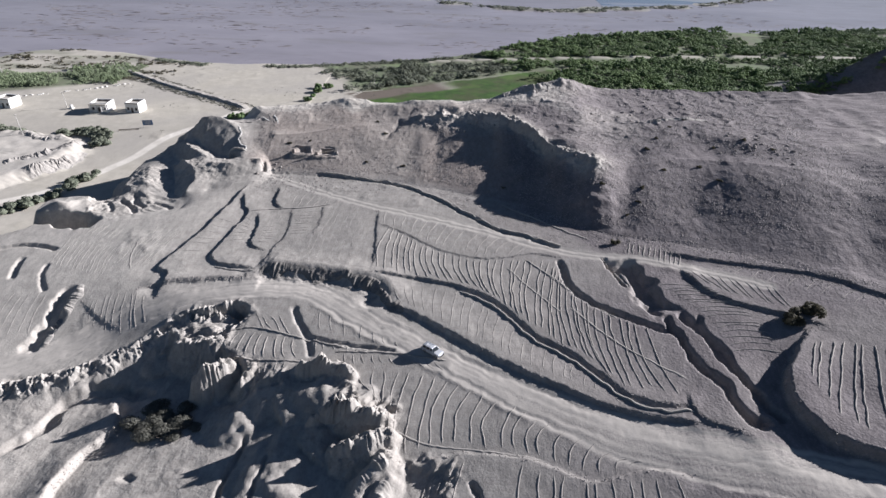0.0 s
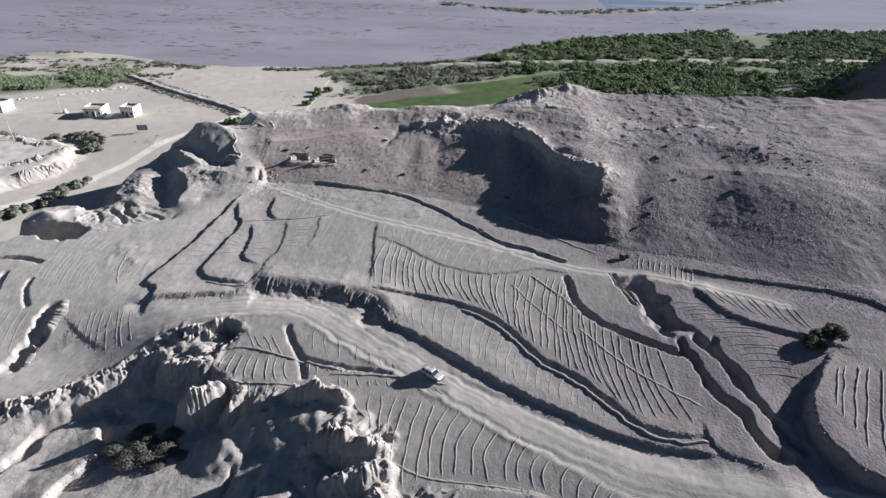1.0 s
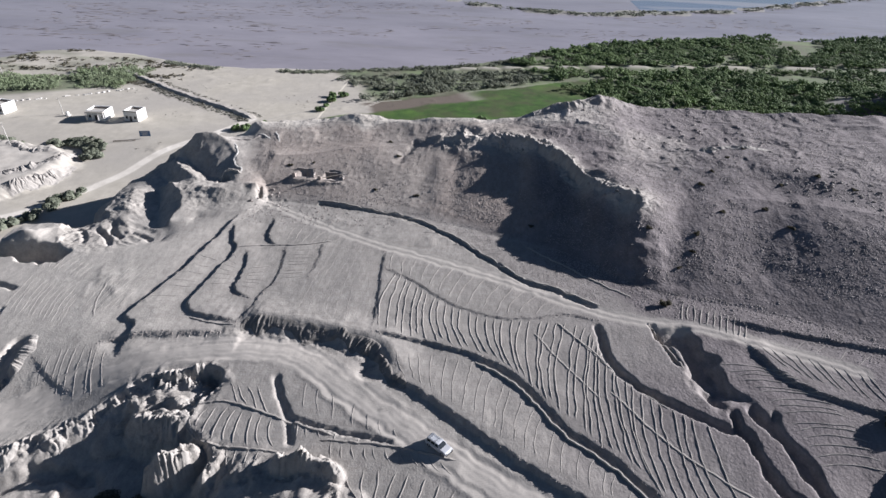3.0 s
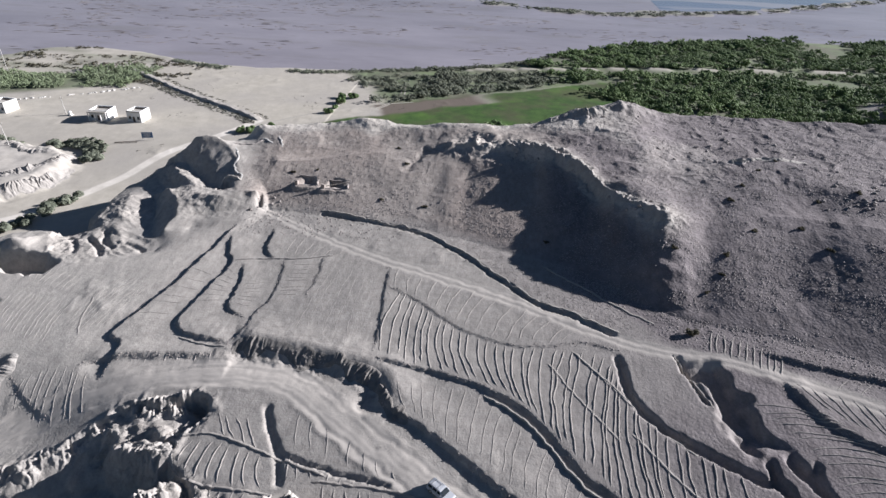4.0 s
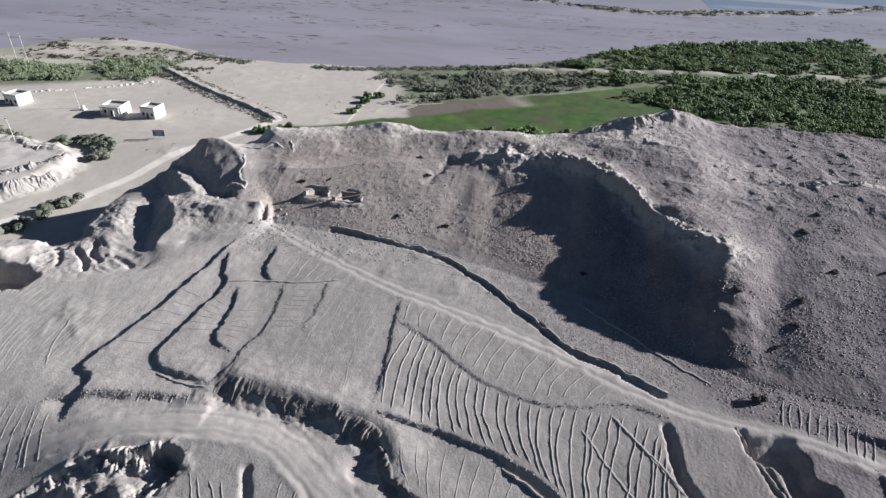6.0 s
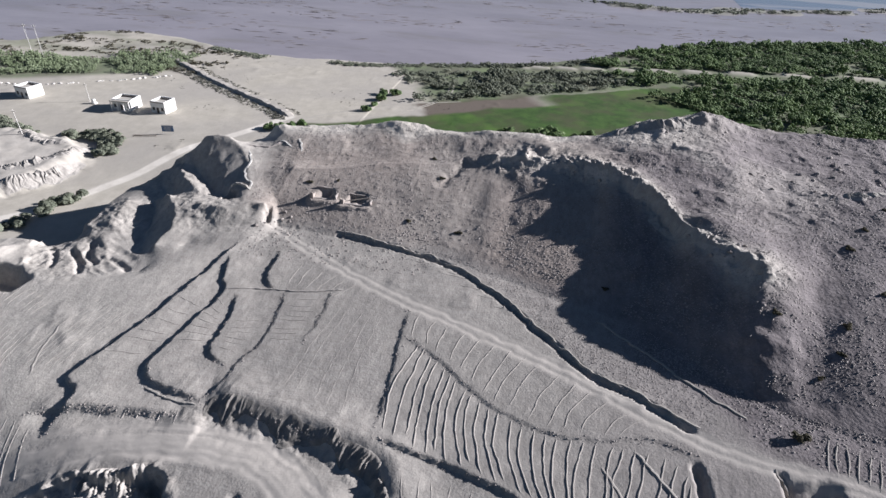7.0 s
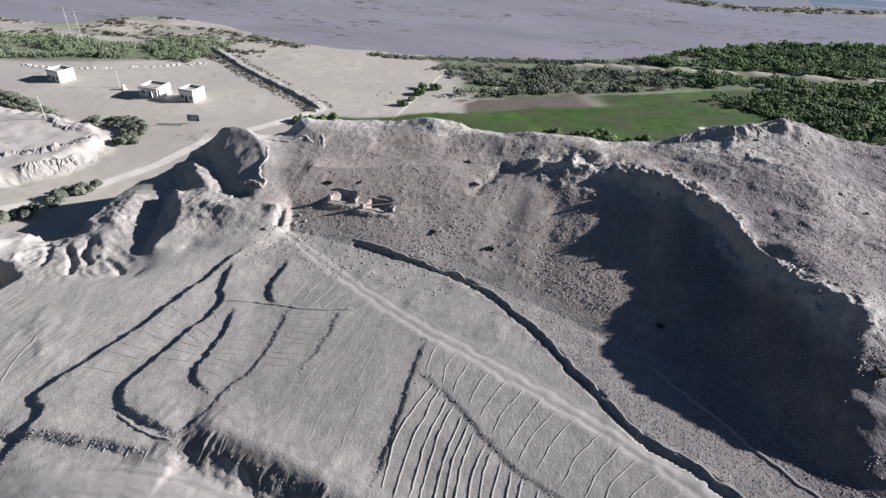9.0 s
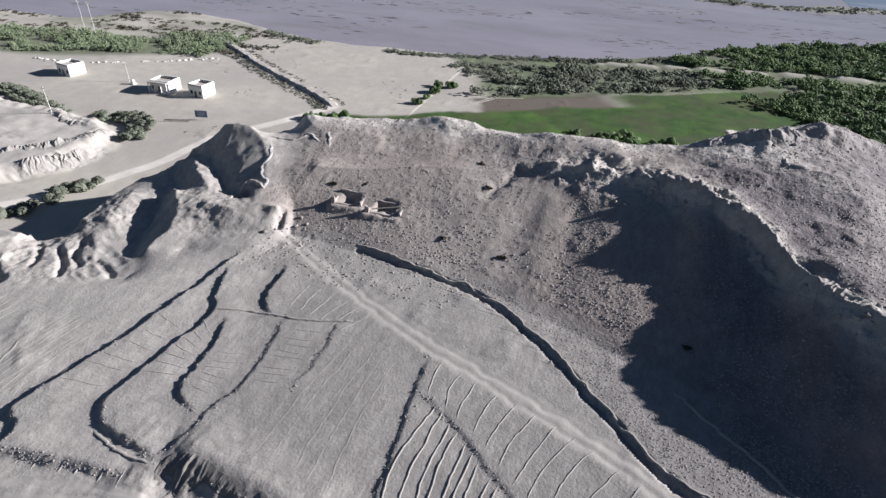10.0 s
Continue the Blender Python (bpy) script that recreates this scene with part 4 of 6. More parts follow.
def box(bm, x0, y0, z0, x1, y1, z1, bevel=0.0):
    r = bmesh.ops.create_cube(bm, size=1.0, matrix=Matrix.Translation(((x0 + x1) / 2, (y0 + y1) / 2, (z0 + z1) / 2)) @ Matrix.Diagonal((x1 - x0, y1 - y0, z1 - z0, 1)))
    if bevel:
        edges = {e for v in r["verts"] for e in v.link_edges}
        bmesh.ops.bevel(bm, geom=list(edges), offset=bevel, segments=2, affect="EDGES")
    return r["verts"]


def tube(bm, p, q, r0, r1=None, sides=8):
    """A tapered round bar from p to q."""
    p, q = Vector(p), Vector(q)
    turn = (q - p).to_track_quat("Z", "Y").to_matrix().to_4x4()
    bmesh.ops.create_cone(bm, cap_ends=True, segments=sides, radius1=r0, radius2=r0 if r1 is None else r1, depth=(q - p).length, matrix=Matrix.Translation((p + q) / 2) @ turn)


def boxed(name, mat, parent, *sizes, bevel=0.0, label=""):
    bm = bmesh.new()
    for s in sizes:
        box(bm, *s, bevel=bevel)
    return part(name, bm, mat, parent, label)


def leaf_cloud(rs, blobs, count, size, flat=0.25):
    """Corners of many small bent leaf tufts spread through soft blobs (centre, radii)."""
    weight = np.array([b[1][0] * b[1][1] for b in blobs], float)
    pick = rs.choice(len(blobs), count, p=weight / weight.sum())
    c = np.array([b[0] for b in blobs], float)[pick]
    r = np.array([b[1] for b in blobs], float)[pick]
    way = rs.normal(size=(count, 3))
    way /= np.linalg.norm(way, axis=1)[:, None]
    way[:, 2] = np.abs(way[:, 2]) * np.where(rs.rand(count) < 0.8, 1, -0.5)
    centre = c + way * r * (rs.uniform(0.45, 1.0, (count, 1)) ** 0.5)
    n = way * 0.9 + rs.normal(size=(count, 3)) * 0.28 + np.array([0, 0, 0.45])
    n /= np.linalg.norm(n, axis=1)[:, None]
    u = np.cross(n, rs.normal(size=(count, 3)))
    u /= np.linalg.norm(u, axis=1)[:, None]
    v = np.cross(n, u)
    s = size * rs.uniform(0.6, 1.35, (count, 1))
    quad = np.stack([centre - u * s - v * s * 0.55, centre + u * s * 0.5 - v * s + n * s * flat, centre + u * s + v * s * 0.6, centre - u * s * 0.4 + v * s + n * s * flat], 1)
    return quad.reshape(-1, 3)


def quad_mesh(name, corners, mat):
    me = bpy.data.meshes.new(name)
    n = len(corners) // 4
    me.vertices.add(len(corners))
    me.vertices.foreach_set("co", corners.astype(np.float32).ravel())
    me.loops.add(n * 4)
    me.loops.foreach_set("vertex_index", np.arange(n * 4, dtype=np.int32))
    me.polygons.add(n)
    me.polygons.foreach_set("loop_start", np.arange(0, n * 4, 4, dtype=np.int32))
    me.update(calc_edges=True)
    me.materials.append(mat)
    return me


def bush_shape(rs, wide, high, count, size):
    blobs = []
    for _ in range(rs.randint(5, 9)):
        a, d = rs.uniform(0, 2 * math.pi), rs.uniform(0, wide * 0.75)
        h = high * rs.uniform(0.25, 0.65)
        blobs.append(((d * math.cos(a), d * math.sin(a), h * 0.85), (wide * rs.uniform(0.22, 0.5), wide * rs.uniform(0.22, 0.5), h * 0.9)))
    return leaf_cloud(rs, blobs, count, size)


CLUMP = np.array([(1, 0, 0), (0.25, 0.95, 0.1), (-0.85, 0.55, 0), (-0.75, -0.65, 0.1), (0.35, -0.9, 0), (0.1, 0.05, 0.95), (-0.1, 0, -0.6)])
CLUMP_FACES = np.array([(k, (k + 1) % 5, 5) for k in range(5)] + [((k + 1) % 5, k, 6) for k in range(5)])


def clump_shape(rs, count, size):
    """Corners of a bush one metre wide and high, built of many small uneven clumps of foliage."""
    lobes = [(rs.uniform(0, 2 * math.pi), rs.uniform(0.1, 0.72), rs.uniform(0.35, 0.85)) for _ in range(rs.randint(4, 7))]
    co = []
    for k in range(count):
        a, d, h = lobes[k % len(lobes)]
        way = rs.normal(size=3)
        way[2] = abs(way[2]) + 0.1
        way /= np.linalg.norm(way)
        centre = np.array((d * math.cos(a), d * math.sin(a), h * 0.42)) + way * np.array((0.34, 0.34, h * 0.5))
        co.append(centre + CLUMP * (1 + 0.4 * rs.uniform(-1, 1, (7, 1))) * size * rs.uniform(0.55, 1.3) * np.array((1, 1, 0.85)))
    return np.array(co).reshape(-1, 3)


def thicket(name, label, mat, spots, rs, wide=(1.6, 3.2), high=(1.8, 3.6), count=24, size=0.17):
    """Uncountable scrub as one object: varied bushes at the given places."""
    kinds = [clump_shape(rs, count, size) for _ in range(9)]
    corners = []
    z = heights(spots[:, 0], spots[:, 1])
    grown = 0.9 + 0.7 * fbm(spots[:, 0], spots[:, 1], 16, 3, 221)
    for (x, y), g, big in zip(spots, z, grown):
        a, w, h = rs.uniform(0, 2 * math.pi), rs.uniform(*wide), rs.uniform(*high) * big
        k = kinds[rs.randint(len(kinds))]
        ca, sa = math.cos(a) * w, math.sin(a) * w
        corners.append(np.stack([x + k[:, 0] * ca - k[:, 1] * sa, y + k[:, 0] * sa + k[:, 1] * ca, g - 0.15 + k[:, 2] * h], 1))
    co = np.concatenate(corners).astype(np.float32)
    idx = (CLUMP_FACES[None] + 7 * np.arange(len(co) // 7)[:, None, None]).reshape(-1).astype(np.int32)
    me = bpy.data.meshes.new(name)
    me.vertices.add(len(co))
    me.vertices.foreach_set("co", co.ravel())
    me.loops.add(len(idx))
    me.loops.foreach_set("vertex_index", idx)
    me.polygons.add(len(idx) // 3)
    me.polygons.foreach_set("loop_start", np.arange(0, len(idx), 3, dtype=np.int32))
    me.polygons.foreach_set("use_smooth", np.ones(len(idx) // 3, bool))
    me.update(calc_edges=True)
    me.materials.append(mat)
    return tagged(new(name, me), label, "vegetation", kind="stuff")


# ---- woods and reeds on the valley floor ----
def bank_at(x):
    return np.interp(x, BANK[:, 0], BANK[:, 1])


rs = np.random.RandomState(12)
p = rs.uniform((-80, 285), (420, 560), (13000, 2))
causeway = 355 + 0.29 * (p[:, 0] + 19) - 0.0004 * (p[:, 0] + 19) ** 2
mu, mv = (p[:, 0] + 50) * 0.86 + (p[:, 1] - 285) * 0.51, -(p[:, 0] + 50) * 0.51 + (p[:, 1] - 285) * 0.86
clear = fbm(p[:, 0], p[:, 1], 34, 3, 201) > 0.36
inside = (p[:, 1] < bank_at(p[:, 0]) - 4) & ~clear & ((p[:, 1] < causeway - 8) | (p[:, 1] > causeway + 3))
west = inside & (mv > 6 + 3 * fbm(p[:, 0], p[:, 1], 12, 2, 203)) & (mu > -2) & (mu < 96)
east = inside & (mu > 92 - 0.5 * mv + 6 * fbm(p[:, 0], p[:, 1], 16, 2, 204)) & ((mu > 128) | (np.abs(mv) > 7)) & (p[:, 1] > 292)
thicket("riverside_thicket", "dense grey-green tamarisk scrub along the river", LEAF_GREY, p[west], rs, (1.9, 3.6), (1.6, 3.6), 40, 0.14)
thicket("willow_thicket", "dark green willow thicket beside the marsh", LEAF_GREEN, p[east & ~west], rs, (2.0, 4.4), (2.0, 5.2), 40, 0.14)
q = rs.uniform((-330, 255), (-170, 322), (5200, 2))
reed_in = (np.abs(q[:, 1] - np.interp(q[:, 0], [-300, -240, -212, -178], [270, 280, 294, 306])) < 17) & (fbm(q[:, 0], q[:, 1], 14, 3, 205) > -0.35)
thicket("reed_bed", "pale green reeds at the edge of the gravel yard", LEAF_REED, q[reed_in], rs, (0.9, 2.0), (1.2, 4.2), 18, 0.15)

b = np.column_stack([rs.uniform(-172, 40, 700), np.zeros(700)])
b[:, 1] = bank_at(b[:, 0]) - rs.uniform(4, 9, 700)
thicket("bank_scrub", "low dark scrub along the edge of the river bank", LEAF_GREY, b[fbm(b[:, 0], b[:, 1], 30, 2, 207) > -0.25], rs, (1.2, 2.4), (1.0, 2.0), 16, 0.18)
b = rs.uniform((-330, 296), (-150, 356), (1500, 2))
b = b[(b[:, 1] < bank_at(b[:, 0]) - 2) & (fbm(b[:, 0], b[:, 1] * 3, 26, 3, 209) > 0.0)]
thicket("sand_scrub", "patches of dusty scrub on the pale sand by the river", LEAF_DRY, b, rs, (1.2, 2.6), (0.6, 1.4), 12, 0.2)
b = np.concatenate([curve(DIKE, 0.8) + rs.normal(size=(len(curve(DIKE, 0.8)), 2)) * 0.5 + np.array(o) for o in ((2.2, 3.0), (-1.4, -2.2), (-1.9, -3.0), (-2.5, -3.9), (-3.1, -4.8))])
thicket("dike_grass", "rough dry grass along the sides of the dike", LEAF_THORN, b[rs.rand(len(b)) < 0.7], rs, (0.8, 1.6), (0.35, 0.8), 9, 0.22)
b = rs.uniform((-30, 536), (420, 760), (7000, 2))
b = b[(np.abs(b[:, 1] - np.interp(b[:, 0], SHELF[:, 0], SHELF[:, 1]) - 9) < 8)]
thicket("far_bank_scrub", "dark scrub along the far bank of the river", LEAF_GREY, b, rs, (2.0, 4.2), (1.0, 2.0), 14, 0.2)


b = rs.uniform((-235, 222), (-40, 326), (1500, 2))
b = b[(fbm(b[:, 0], b[:, 1], 22, 3, 215) > 0.12) & (b[:, 1] < bank_at(b[:, 0]) - 3) & (outside(b[:, 0], b[:, 1]) > 0.9) & (np.hypot(b[:, 0] + 165, b[:, 1] - 245) > 34)]
thicket("flat_scrub", "small dry tufts scattered over the sandy flat", LEAF_THORN, b, rs, (0.3, 0.9), (0.15, 0.45), 7, 0.25)


def mud_bars():
    """Flat dark bars of silt and driftwood lying in the shallow river."""
    spots = rs.uniform((-330, 330), (330, 560), (3200, 2))
    dense = fbm(spots[:, 0], spots[:, 1] * 2.4, 70, 3, 211)
    spots = spots[(spots[:, 1] > bank_at(spots[:, 0]) + 10) & (dense > 0.05) & (spots[:, 1] < np.interp(spots[:, 0], SHELF[:, 0], SHELF[:, 1]) - 8)]
    co, faces = [], []
    for x, y in spots:
        length, width, turn = rs.uniform(1.0, 3.0) ** 2, rs.uniform(0.3, 1.0), rs.normal(0.22, 0.2)
        k0, n = len(co), 12
        for k in range(n):
            a = 2 * math.pi * k / n
            r = rs.uniform(0.55, 1.1)
            u, v = math.cos(a) * length * r, math.sin(a) * width * r
            co.append((x + u * math.cos(turn) - v * math.sin(turn), y + u * math.sin(turn) + v * math.cos(turn), -1.78))
        co.append((x, y, -1.7 + rs.uniform(0.12, 0.3)))
        faces += [(k0 + k, k0 + (k + 1) % n, k0 + n) for k in range(n)]
    me = bpy.data.meshes.new("mud_bars")
    me.from_pydata(co, [], faces)
    me.materials.append(SILT)
    tagged(new("mud_bars", me), "dark bars of silt in the shallow river", "silt bars", kind="stuff")


SILT = plain("wet_silt", (0.19, 0.172, 0.168), 0.8, 0.2, 0.3)
mud_bars()


# ---- earth borders of the small basin fields ----
def ribbon_mesh(name, line, half, high, mat, crown=0.0, sink=0.12, rough=0.06, seed=0):
    """A low bank or kerb laid along a line on the ground: sloping sides, a crown of the given width."""
    tang = np.gradient(line, axis=0)
    tang /= np.linalg.norm(tang, axis=1)[:, None] + 1e-9
    side = np.stack([-tang[:, 1], tang[:, 0]], 1)
    s = np.arange(len(line)) * 0.7
    wander = rough * vnoise(s, s * 0 + seed, 5)
    tall = high * (1 + 0.3 * vnoise(s * 1.3, s * 0 + seed, 6))
    tall = tall * np.clip(np.minimum(np.arange(len(line)), np.arange(len(line))[::-1]) / 2.0, 0.05, 1)
    rows = []
    for off, up in ((-half, 0), (-crown - 0.04, 1), (crown + 0.04, 1), (half, 0)):
        p = line + side * (off + wander)[:, None]
        g = heights(p[:, 0], p[:, 1])
        mid = heights(line[:, 0], line[:, 1])
        rows.append(np.column_stack([p, np.where(up, mid + tall, g - sink)]))
    co = np.stack(rows, 1).reshape(-1, 3)
    n = len(line)
    faces = [(4 * k + j, 4 * k + j + 1, 4 * k + j + 5, 4 * k + j + 4) for k in range(n - 1) for j in range(3)]
    me = bpy.data.meshes.new(name)
    me.from_pydata(co.tolist(), [], faces)
    me.materials.append(mat)
    return me


BANK_PALE = plain("pale_channel_clay", (0.44, 0.405, 0.365), 0.95, 0.12, 1.6, relief=0.03)
BANK_EARTH = plain("dry_bank_earth", (0.345, 0.318, 0.292), 0.95, 0.14, 1.6, relief=0.03)


# Low earth borders in the fields: upper line, lower line, how many, bow, height
BORDERS = [
    ([(-17, 141), (-11, 135.8), (-3, 129.2), (6, 125.4), (14, 125.3), (24, 124), (27, 115), (33, 107), (42, 101)], [(-17.6, 120.5), (-10, 118), (-4.2, 117), (3.7, 114.6), (10.1, 110.6), (19.1, 99.4), (30.1, 89.3), (34.3, 84), (44, 82)], 42, 1.2, 0.26),
    ([(-19, 147.6), (-10, 144.5), (0, 141), (10, 136), (22, 129.5)], [(-18.6, 141), (-11, 136.2), (-3, 129.6), (6, 125.8), (18, 126)], 15, 0.5, 0.16),
]
BORDERS += [
    ([(-14, 115), (-4, 115.2), (4, 112.6), (14, 103), (24, 93), (34, 82)], [(-10.5, 108.8), (-1, 102.4), (7.6, 96), (16, 90.2), (24, 85.8), (34, 80.6)], 24, 0.5, 0.11),
    ([(-18, 90), (-6, 89.8), (2, 87), (12.8, 81.6), (22.4, 76), (31, 71), (36, 68.6)], [(-10, 82), (-7, 71), (2.8, 72.4), (12.4, 71.6), (18, 70.4), (26, 67), (33, 68.4)], 22, 1.4, 0.22),
    ([(-21.2, 94.4), (-9.5, 93.6), (-0.2, 91.6)], [(-20.6, 91.2), (-6, 90.7), (2, 88.4)], 11, 0.2, 0.2),
]
BORDERS += [
    ([(-46.2, 100.2), (-41, 100.8), (-31, 98.4)], [(-47, 97), (-41, 93.6), (-28.5, 92.4)], 9, 0.6, 0.24),
    ([(-43, 93.4), (-36, 92.8), (-30, 92.2)], [(-40, 89.8), (-35, 88.2), (-31, 90)], 6, 0.2, 0.22),
    ([(-43, 106), (-36, 105.4)], [(-40, 101.4), (-31.5, 99)], 4, 0.0, 0.2),
    ([(-28, 99), (-18, 96), (-9, 94.6)], [(-27, 94.8), (-18, 94.4), (-10, 93.8)], 8, 0.1, 0.2),
    ([(-29, 108), (-18, 102.4), (-8, 96.8)], [(-27.4, 100.4), (-17, 97), (-7, 95.2)], 7, 0.3, 0.12),
]
BORDERS += [
    ([(71, 95), (78, 95), (86, 93), (94, 90)], [(67, 86), (68, 77), (74, 71), (90, 64)], 13, 0.3, 0.42),
    ([(43.5, 131.5), (50, 128.6), (56, 125)], [(42, 125.4), (48.3, 123), (54, 119.4)], 11, 0.1, 0.28),
    ([(-0.9, 69), (5.4, 70.4)], [(-2.4, 60), (3, 58)], 5, 0.6, 0.2),
    ([(14, 70), (21, 67.4), (30, 66.6), (40, 66.8)], [(13, 57), (20, 56), (30, 56), (42, 56)], 11, 0.6, 0.2),
    ([(-83, 111), (-77, 114), (-70, 113)], [(-82, 105.6), (-73, 102.4), (-66, 105)], 9, 0.4, 0.12),
]
BORDERS += [
    ([(-108, 112), (-100, 114), (-93, 113)], [(-108, 98), (-98, 99), (-92, 102)], 8, 0.4, 0.12),
    ([(-63.5, 120), (-56, 120), (-48, 120)], [(-65, 115.4), (-54, 116), (-47, 117)], 6, 0.0, 0.12),
    ([(-46, 158), (-38, 156), (-30, 153)], [(-46, 150), (-40, 148.8), (-34, 147)], 6, 0.3, 0.12),
    ([(-100, 142), (-86, 138)], [(-100, 136), (-88, 132)], 8, 0.3, 0.16),
    ([(46, 114), (53, 104), (56, 92)], [(58, 112), (64, 104), (66, 92)], 15, -1.0, 0.24),
]
BORDERS += [
    ([(-64.5, 145), (-66.5, 136), (-70, 126.5)], [(-58.4, 143), (-59.4, 136), (-61.4, 128)], 6, 0.2, 0.08),
    ([(-57.5, 146), (-59.6, 131)], [(-53.2, 142), (-52.4, 133)], 7, 0.2, 0.09),
    ([(-50.8, 139), (-50.2, 132)], [(-45.4, 141), (-46, 131)], 6, 0.2, 0.09),
    ([(-42.6, 147), (-43, 135)], [(-37, 148), (-37.4, 136)], 8, 0.2, 0.1),
    ([(-33, 148), (-24, 146)], [(-36, 124), (-23, 121)], 5, 0.6, 0.06),
    ([(-100, 134), (-84, 130)], [(-99, 121), (-83, 118)], 13, 0.5, 0.11),
]
BORDERS += [
    ([(-79, 141), (-70, 138)], [(-83, 122), (-75, 121)], 8, 0.4, 0.09),
    ([(-14, 162), (-2, 155), (10, 146)], [(-30, 164), (-18, 160), (0, 147)], 7, 0.3, 0.07),
    ([(54, 119), (62, 116), (72, 111)], [(58, 112.5), (64, 108), (73, 103)], 10, 0.2, 0.22),
    ([(62, 121), (76, 115.5), (90, 107)], [(59, 118), (73, 112), (86, 104)], 9, 0.2, 0.12),
]
SINGLE_BORDERS = [   # long low banks: line, height
    ([(26.9, 106.6), (33.7, 97.3), (40.1, 91), (45.7, 86.4)], 0.16),
    ([(18.4, 124.3), (25.5, 115.3), (27, 113)], 0.25),
    ([(-47.5, 100.8), (-41, 101.6), (-30, 98.6), (-20, 95.6)], 0.35),
    ([(-47.5, 97.4), (-41, 93.2), (-28, 92)], 0.35),
    ([(-22, 94.8), (-9.5, 94), (1, 92)], 0.3),
    ([(-56, 147), (-50, 148.4), (-42, 149), (-34, 151)], 0.3),
    ([(-57.5, 122.6), (-52, 121), (-47, 120.8)], 0.35),
    ([(-70.6, 127), (-68, 133), (-65.6, 141)], 0.4),
    ([(-78, 121), (-80, 126), (-81, 132)], 0.12),
    ([(-7.6, 76), (-3, 73.6), (2, 72.6), (10, 71.6), (18, 70)], 0.15),
    ([(22.6, 118.8), (30, 109), (36, 103)], 0.14),
    ([(14, 121), (19, 113), (25, 105)], 0.14),
]


def field_borders():
    pick = np.random.RandomState(4)
    for number, (upper, lower, count, bow, high) in enumerate(BORDERS):
        a, b = curve(upper, 0.25), curve(lower, 0.25)
        field = empty("field_borders", Matrix(), "low earth borders dividing a dry ploughed field", "field borders", "field borders")
        for k in range(count):
            f = np.clip((k + 0.5 + pick.uniform(-0.2, 0.2)) / count, 0, 1)
            p, q = a[int(f * (len(a) - 1))], b[int(f * (len(b) - 1))]
            reach = np.hypot(*(q - p))
            u = np.linspace(0.03, pick.uniform(0.9, 0.99), max(5, int(reach / 0.6)))
            way = (q - p) / (reach + 1e-6)
            sag = bow * np.sin(u * math.pi) * pick.uniform(0.5, 1.3) + 0.22 * vnoise(u * reach / 3 + 9 * k, u * 0 + 3.1 * k, 7)
            line = np.stack([p[0] + (q[0] - p[0]) * u + way[1] * sag, p[1] + (q[1] - p[1]) * u - way[0] * sag], 1)
            bank = new("earth_bank", ribbon_mesh("earth_bank", line, 0.14 + high * 0.22, high * 0.36, BANK_EARTH, seed=k + 50 * number))
            bank.parent = field
    for k, (points, high) in enumerate(SINGLE_BORDERS):
        tagged(new("long_bank", ribbon_mesh("long_bank", curve(points, 0.5), 0.4, high * 0.5, BANK_EARTH, 0.06, rough=0.12, seed=k)), "long low earth bank between two dry fields", "earth bank", "earth banks")


field_borders()


def lining(name, label, category, line, shift, half, high, mat, crown):
    p = curve(line, 0.6)
    tang = np.gradient(p, axis=0)
    tang /= np.linalg.norm(tang, axis=1)[:, None]
    p = p + np.stack([-tang[:, 1], tang[:, 0]], 1) * shift + 0.4 * np.stack([vnoise(p[:, 0] / 2.3, p[:, 1] / 2.3, 61), vnoise(p[:, 0] / 2.3, p[:, 1] / 2.3, 62)], 1)
    tagged(new(name, ribbon_mesh(name, p, half, high, mat, crown, 0.4, 0.16)), label, category, name.replace("_", " ") + "s")


lining("channel_lip", "pale clay lip of a dry irrigation channel", "channel lip", TERRACES[7][0], 0.8, 0.26, 0.14, BANK_PALE, 0.05)
lining("channel_lip", "pale clay lip of a dry irrigation channel", "channel lip", TERRACES[9][0][2:], -1.25, 0.3, 0.3, BANK_PALE, 0.08)
lining("channel_lip", "pale clay lip along the rim of a gully", "channel lip", [(36.6, 125), (38.6, 118), (40.6, 112.6)], 0, 0.32, 0.4, BANK_EARTH, 0.06)
lining("channel_lip", "pale clay lip below the stony hill", "channel lip", [(13, 151), (20, 144.6), (27, 138.4), (34, 133)], 0, 0.5, 0.16, BANK_EARTH, 0.1)
SAND_TRACK = plain("pressed_sand", (0.40, 0.37, 0.325), 0.95, 0.12, 0.8, relief=0.01)
for way in ([(-74, 262), (-60, 275), (-50, 290), (-46, 306), (-48, 320)], [(-100, 246), (-84, 266), (-64, 284), (-40, 296)]):
    for shift in (-0.8, 0.8):
        p = curve(way, 1.0) + np.array((shift, shift * 0.4))
        tagged(new("tyre_track", ribbon_mesh("tyre_track", p, 0.34, 0.03, SAND_TRACK, 0.2, 0.02, 0.15)), "faint tyre track pressed into the pale sand", "track", kind="structure")
lining("pit_wall", "pale rubble wall round a sunken pit", "wall", [(-73.6, 174.6), (-72.2, 177.2), (-70.9, 179), (-68.6, 178.4), (-66.2, 177.4)], 0, 0.4, 0.5, BANK_PALE, 0.15)
lining("footpath_kerb", "pale winding kerb of a footpath on the slope", "kerb", [(-73, 190.5), (-70.8, 186.8), (-70.7, 183.7), (-69, 180.4), (-66.9, 179.4), (-66.5, 177.6)], 0, 0.26, 0.16, CONCRETE, 0.14)
lining("footpath_kerb", "short pale kerb of a footpath near the rim", "kerb", [(-62.3, 198), (-61.7, 196), (-60.4, 193.2)], 0, 0.26, 0.16, CONCRETE, 0.14)
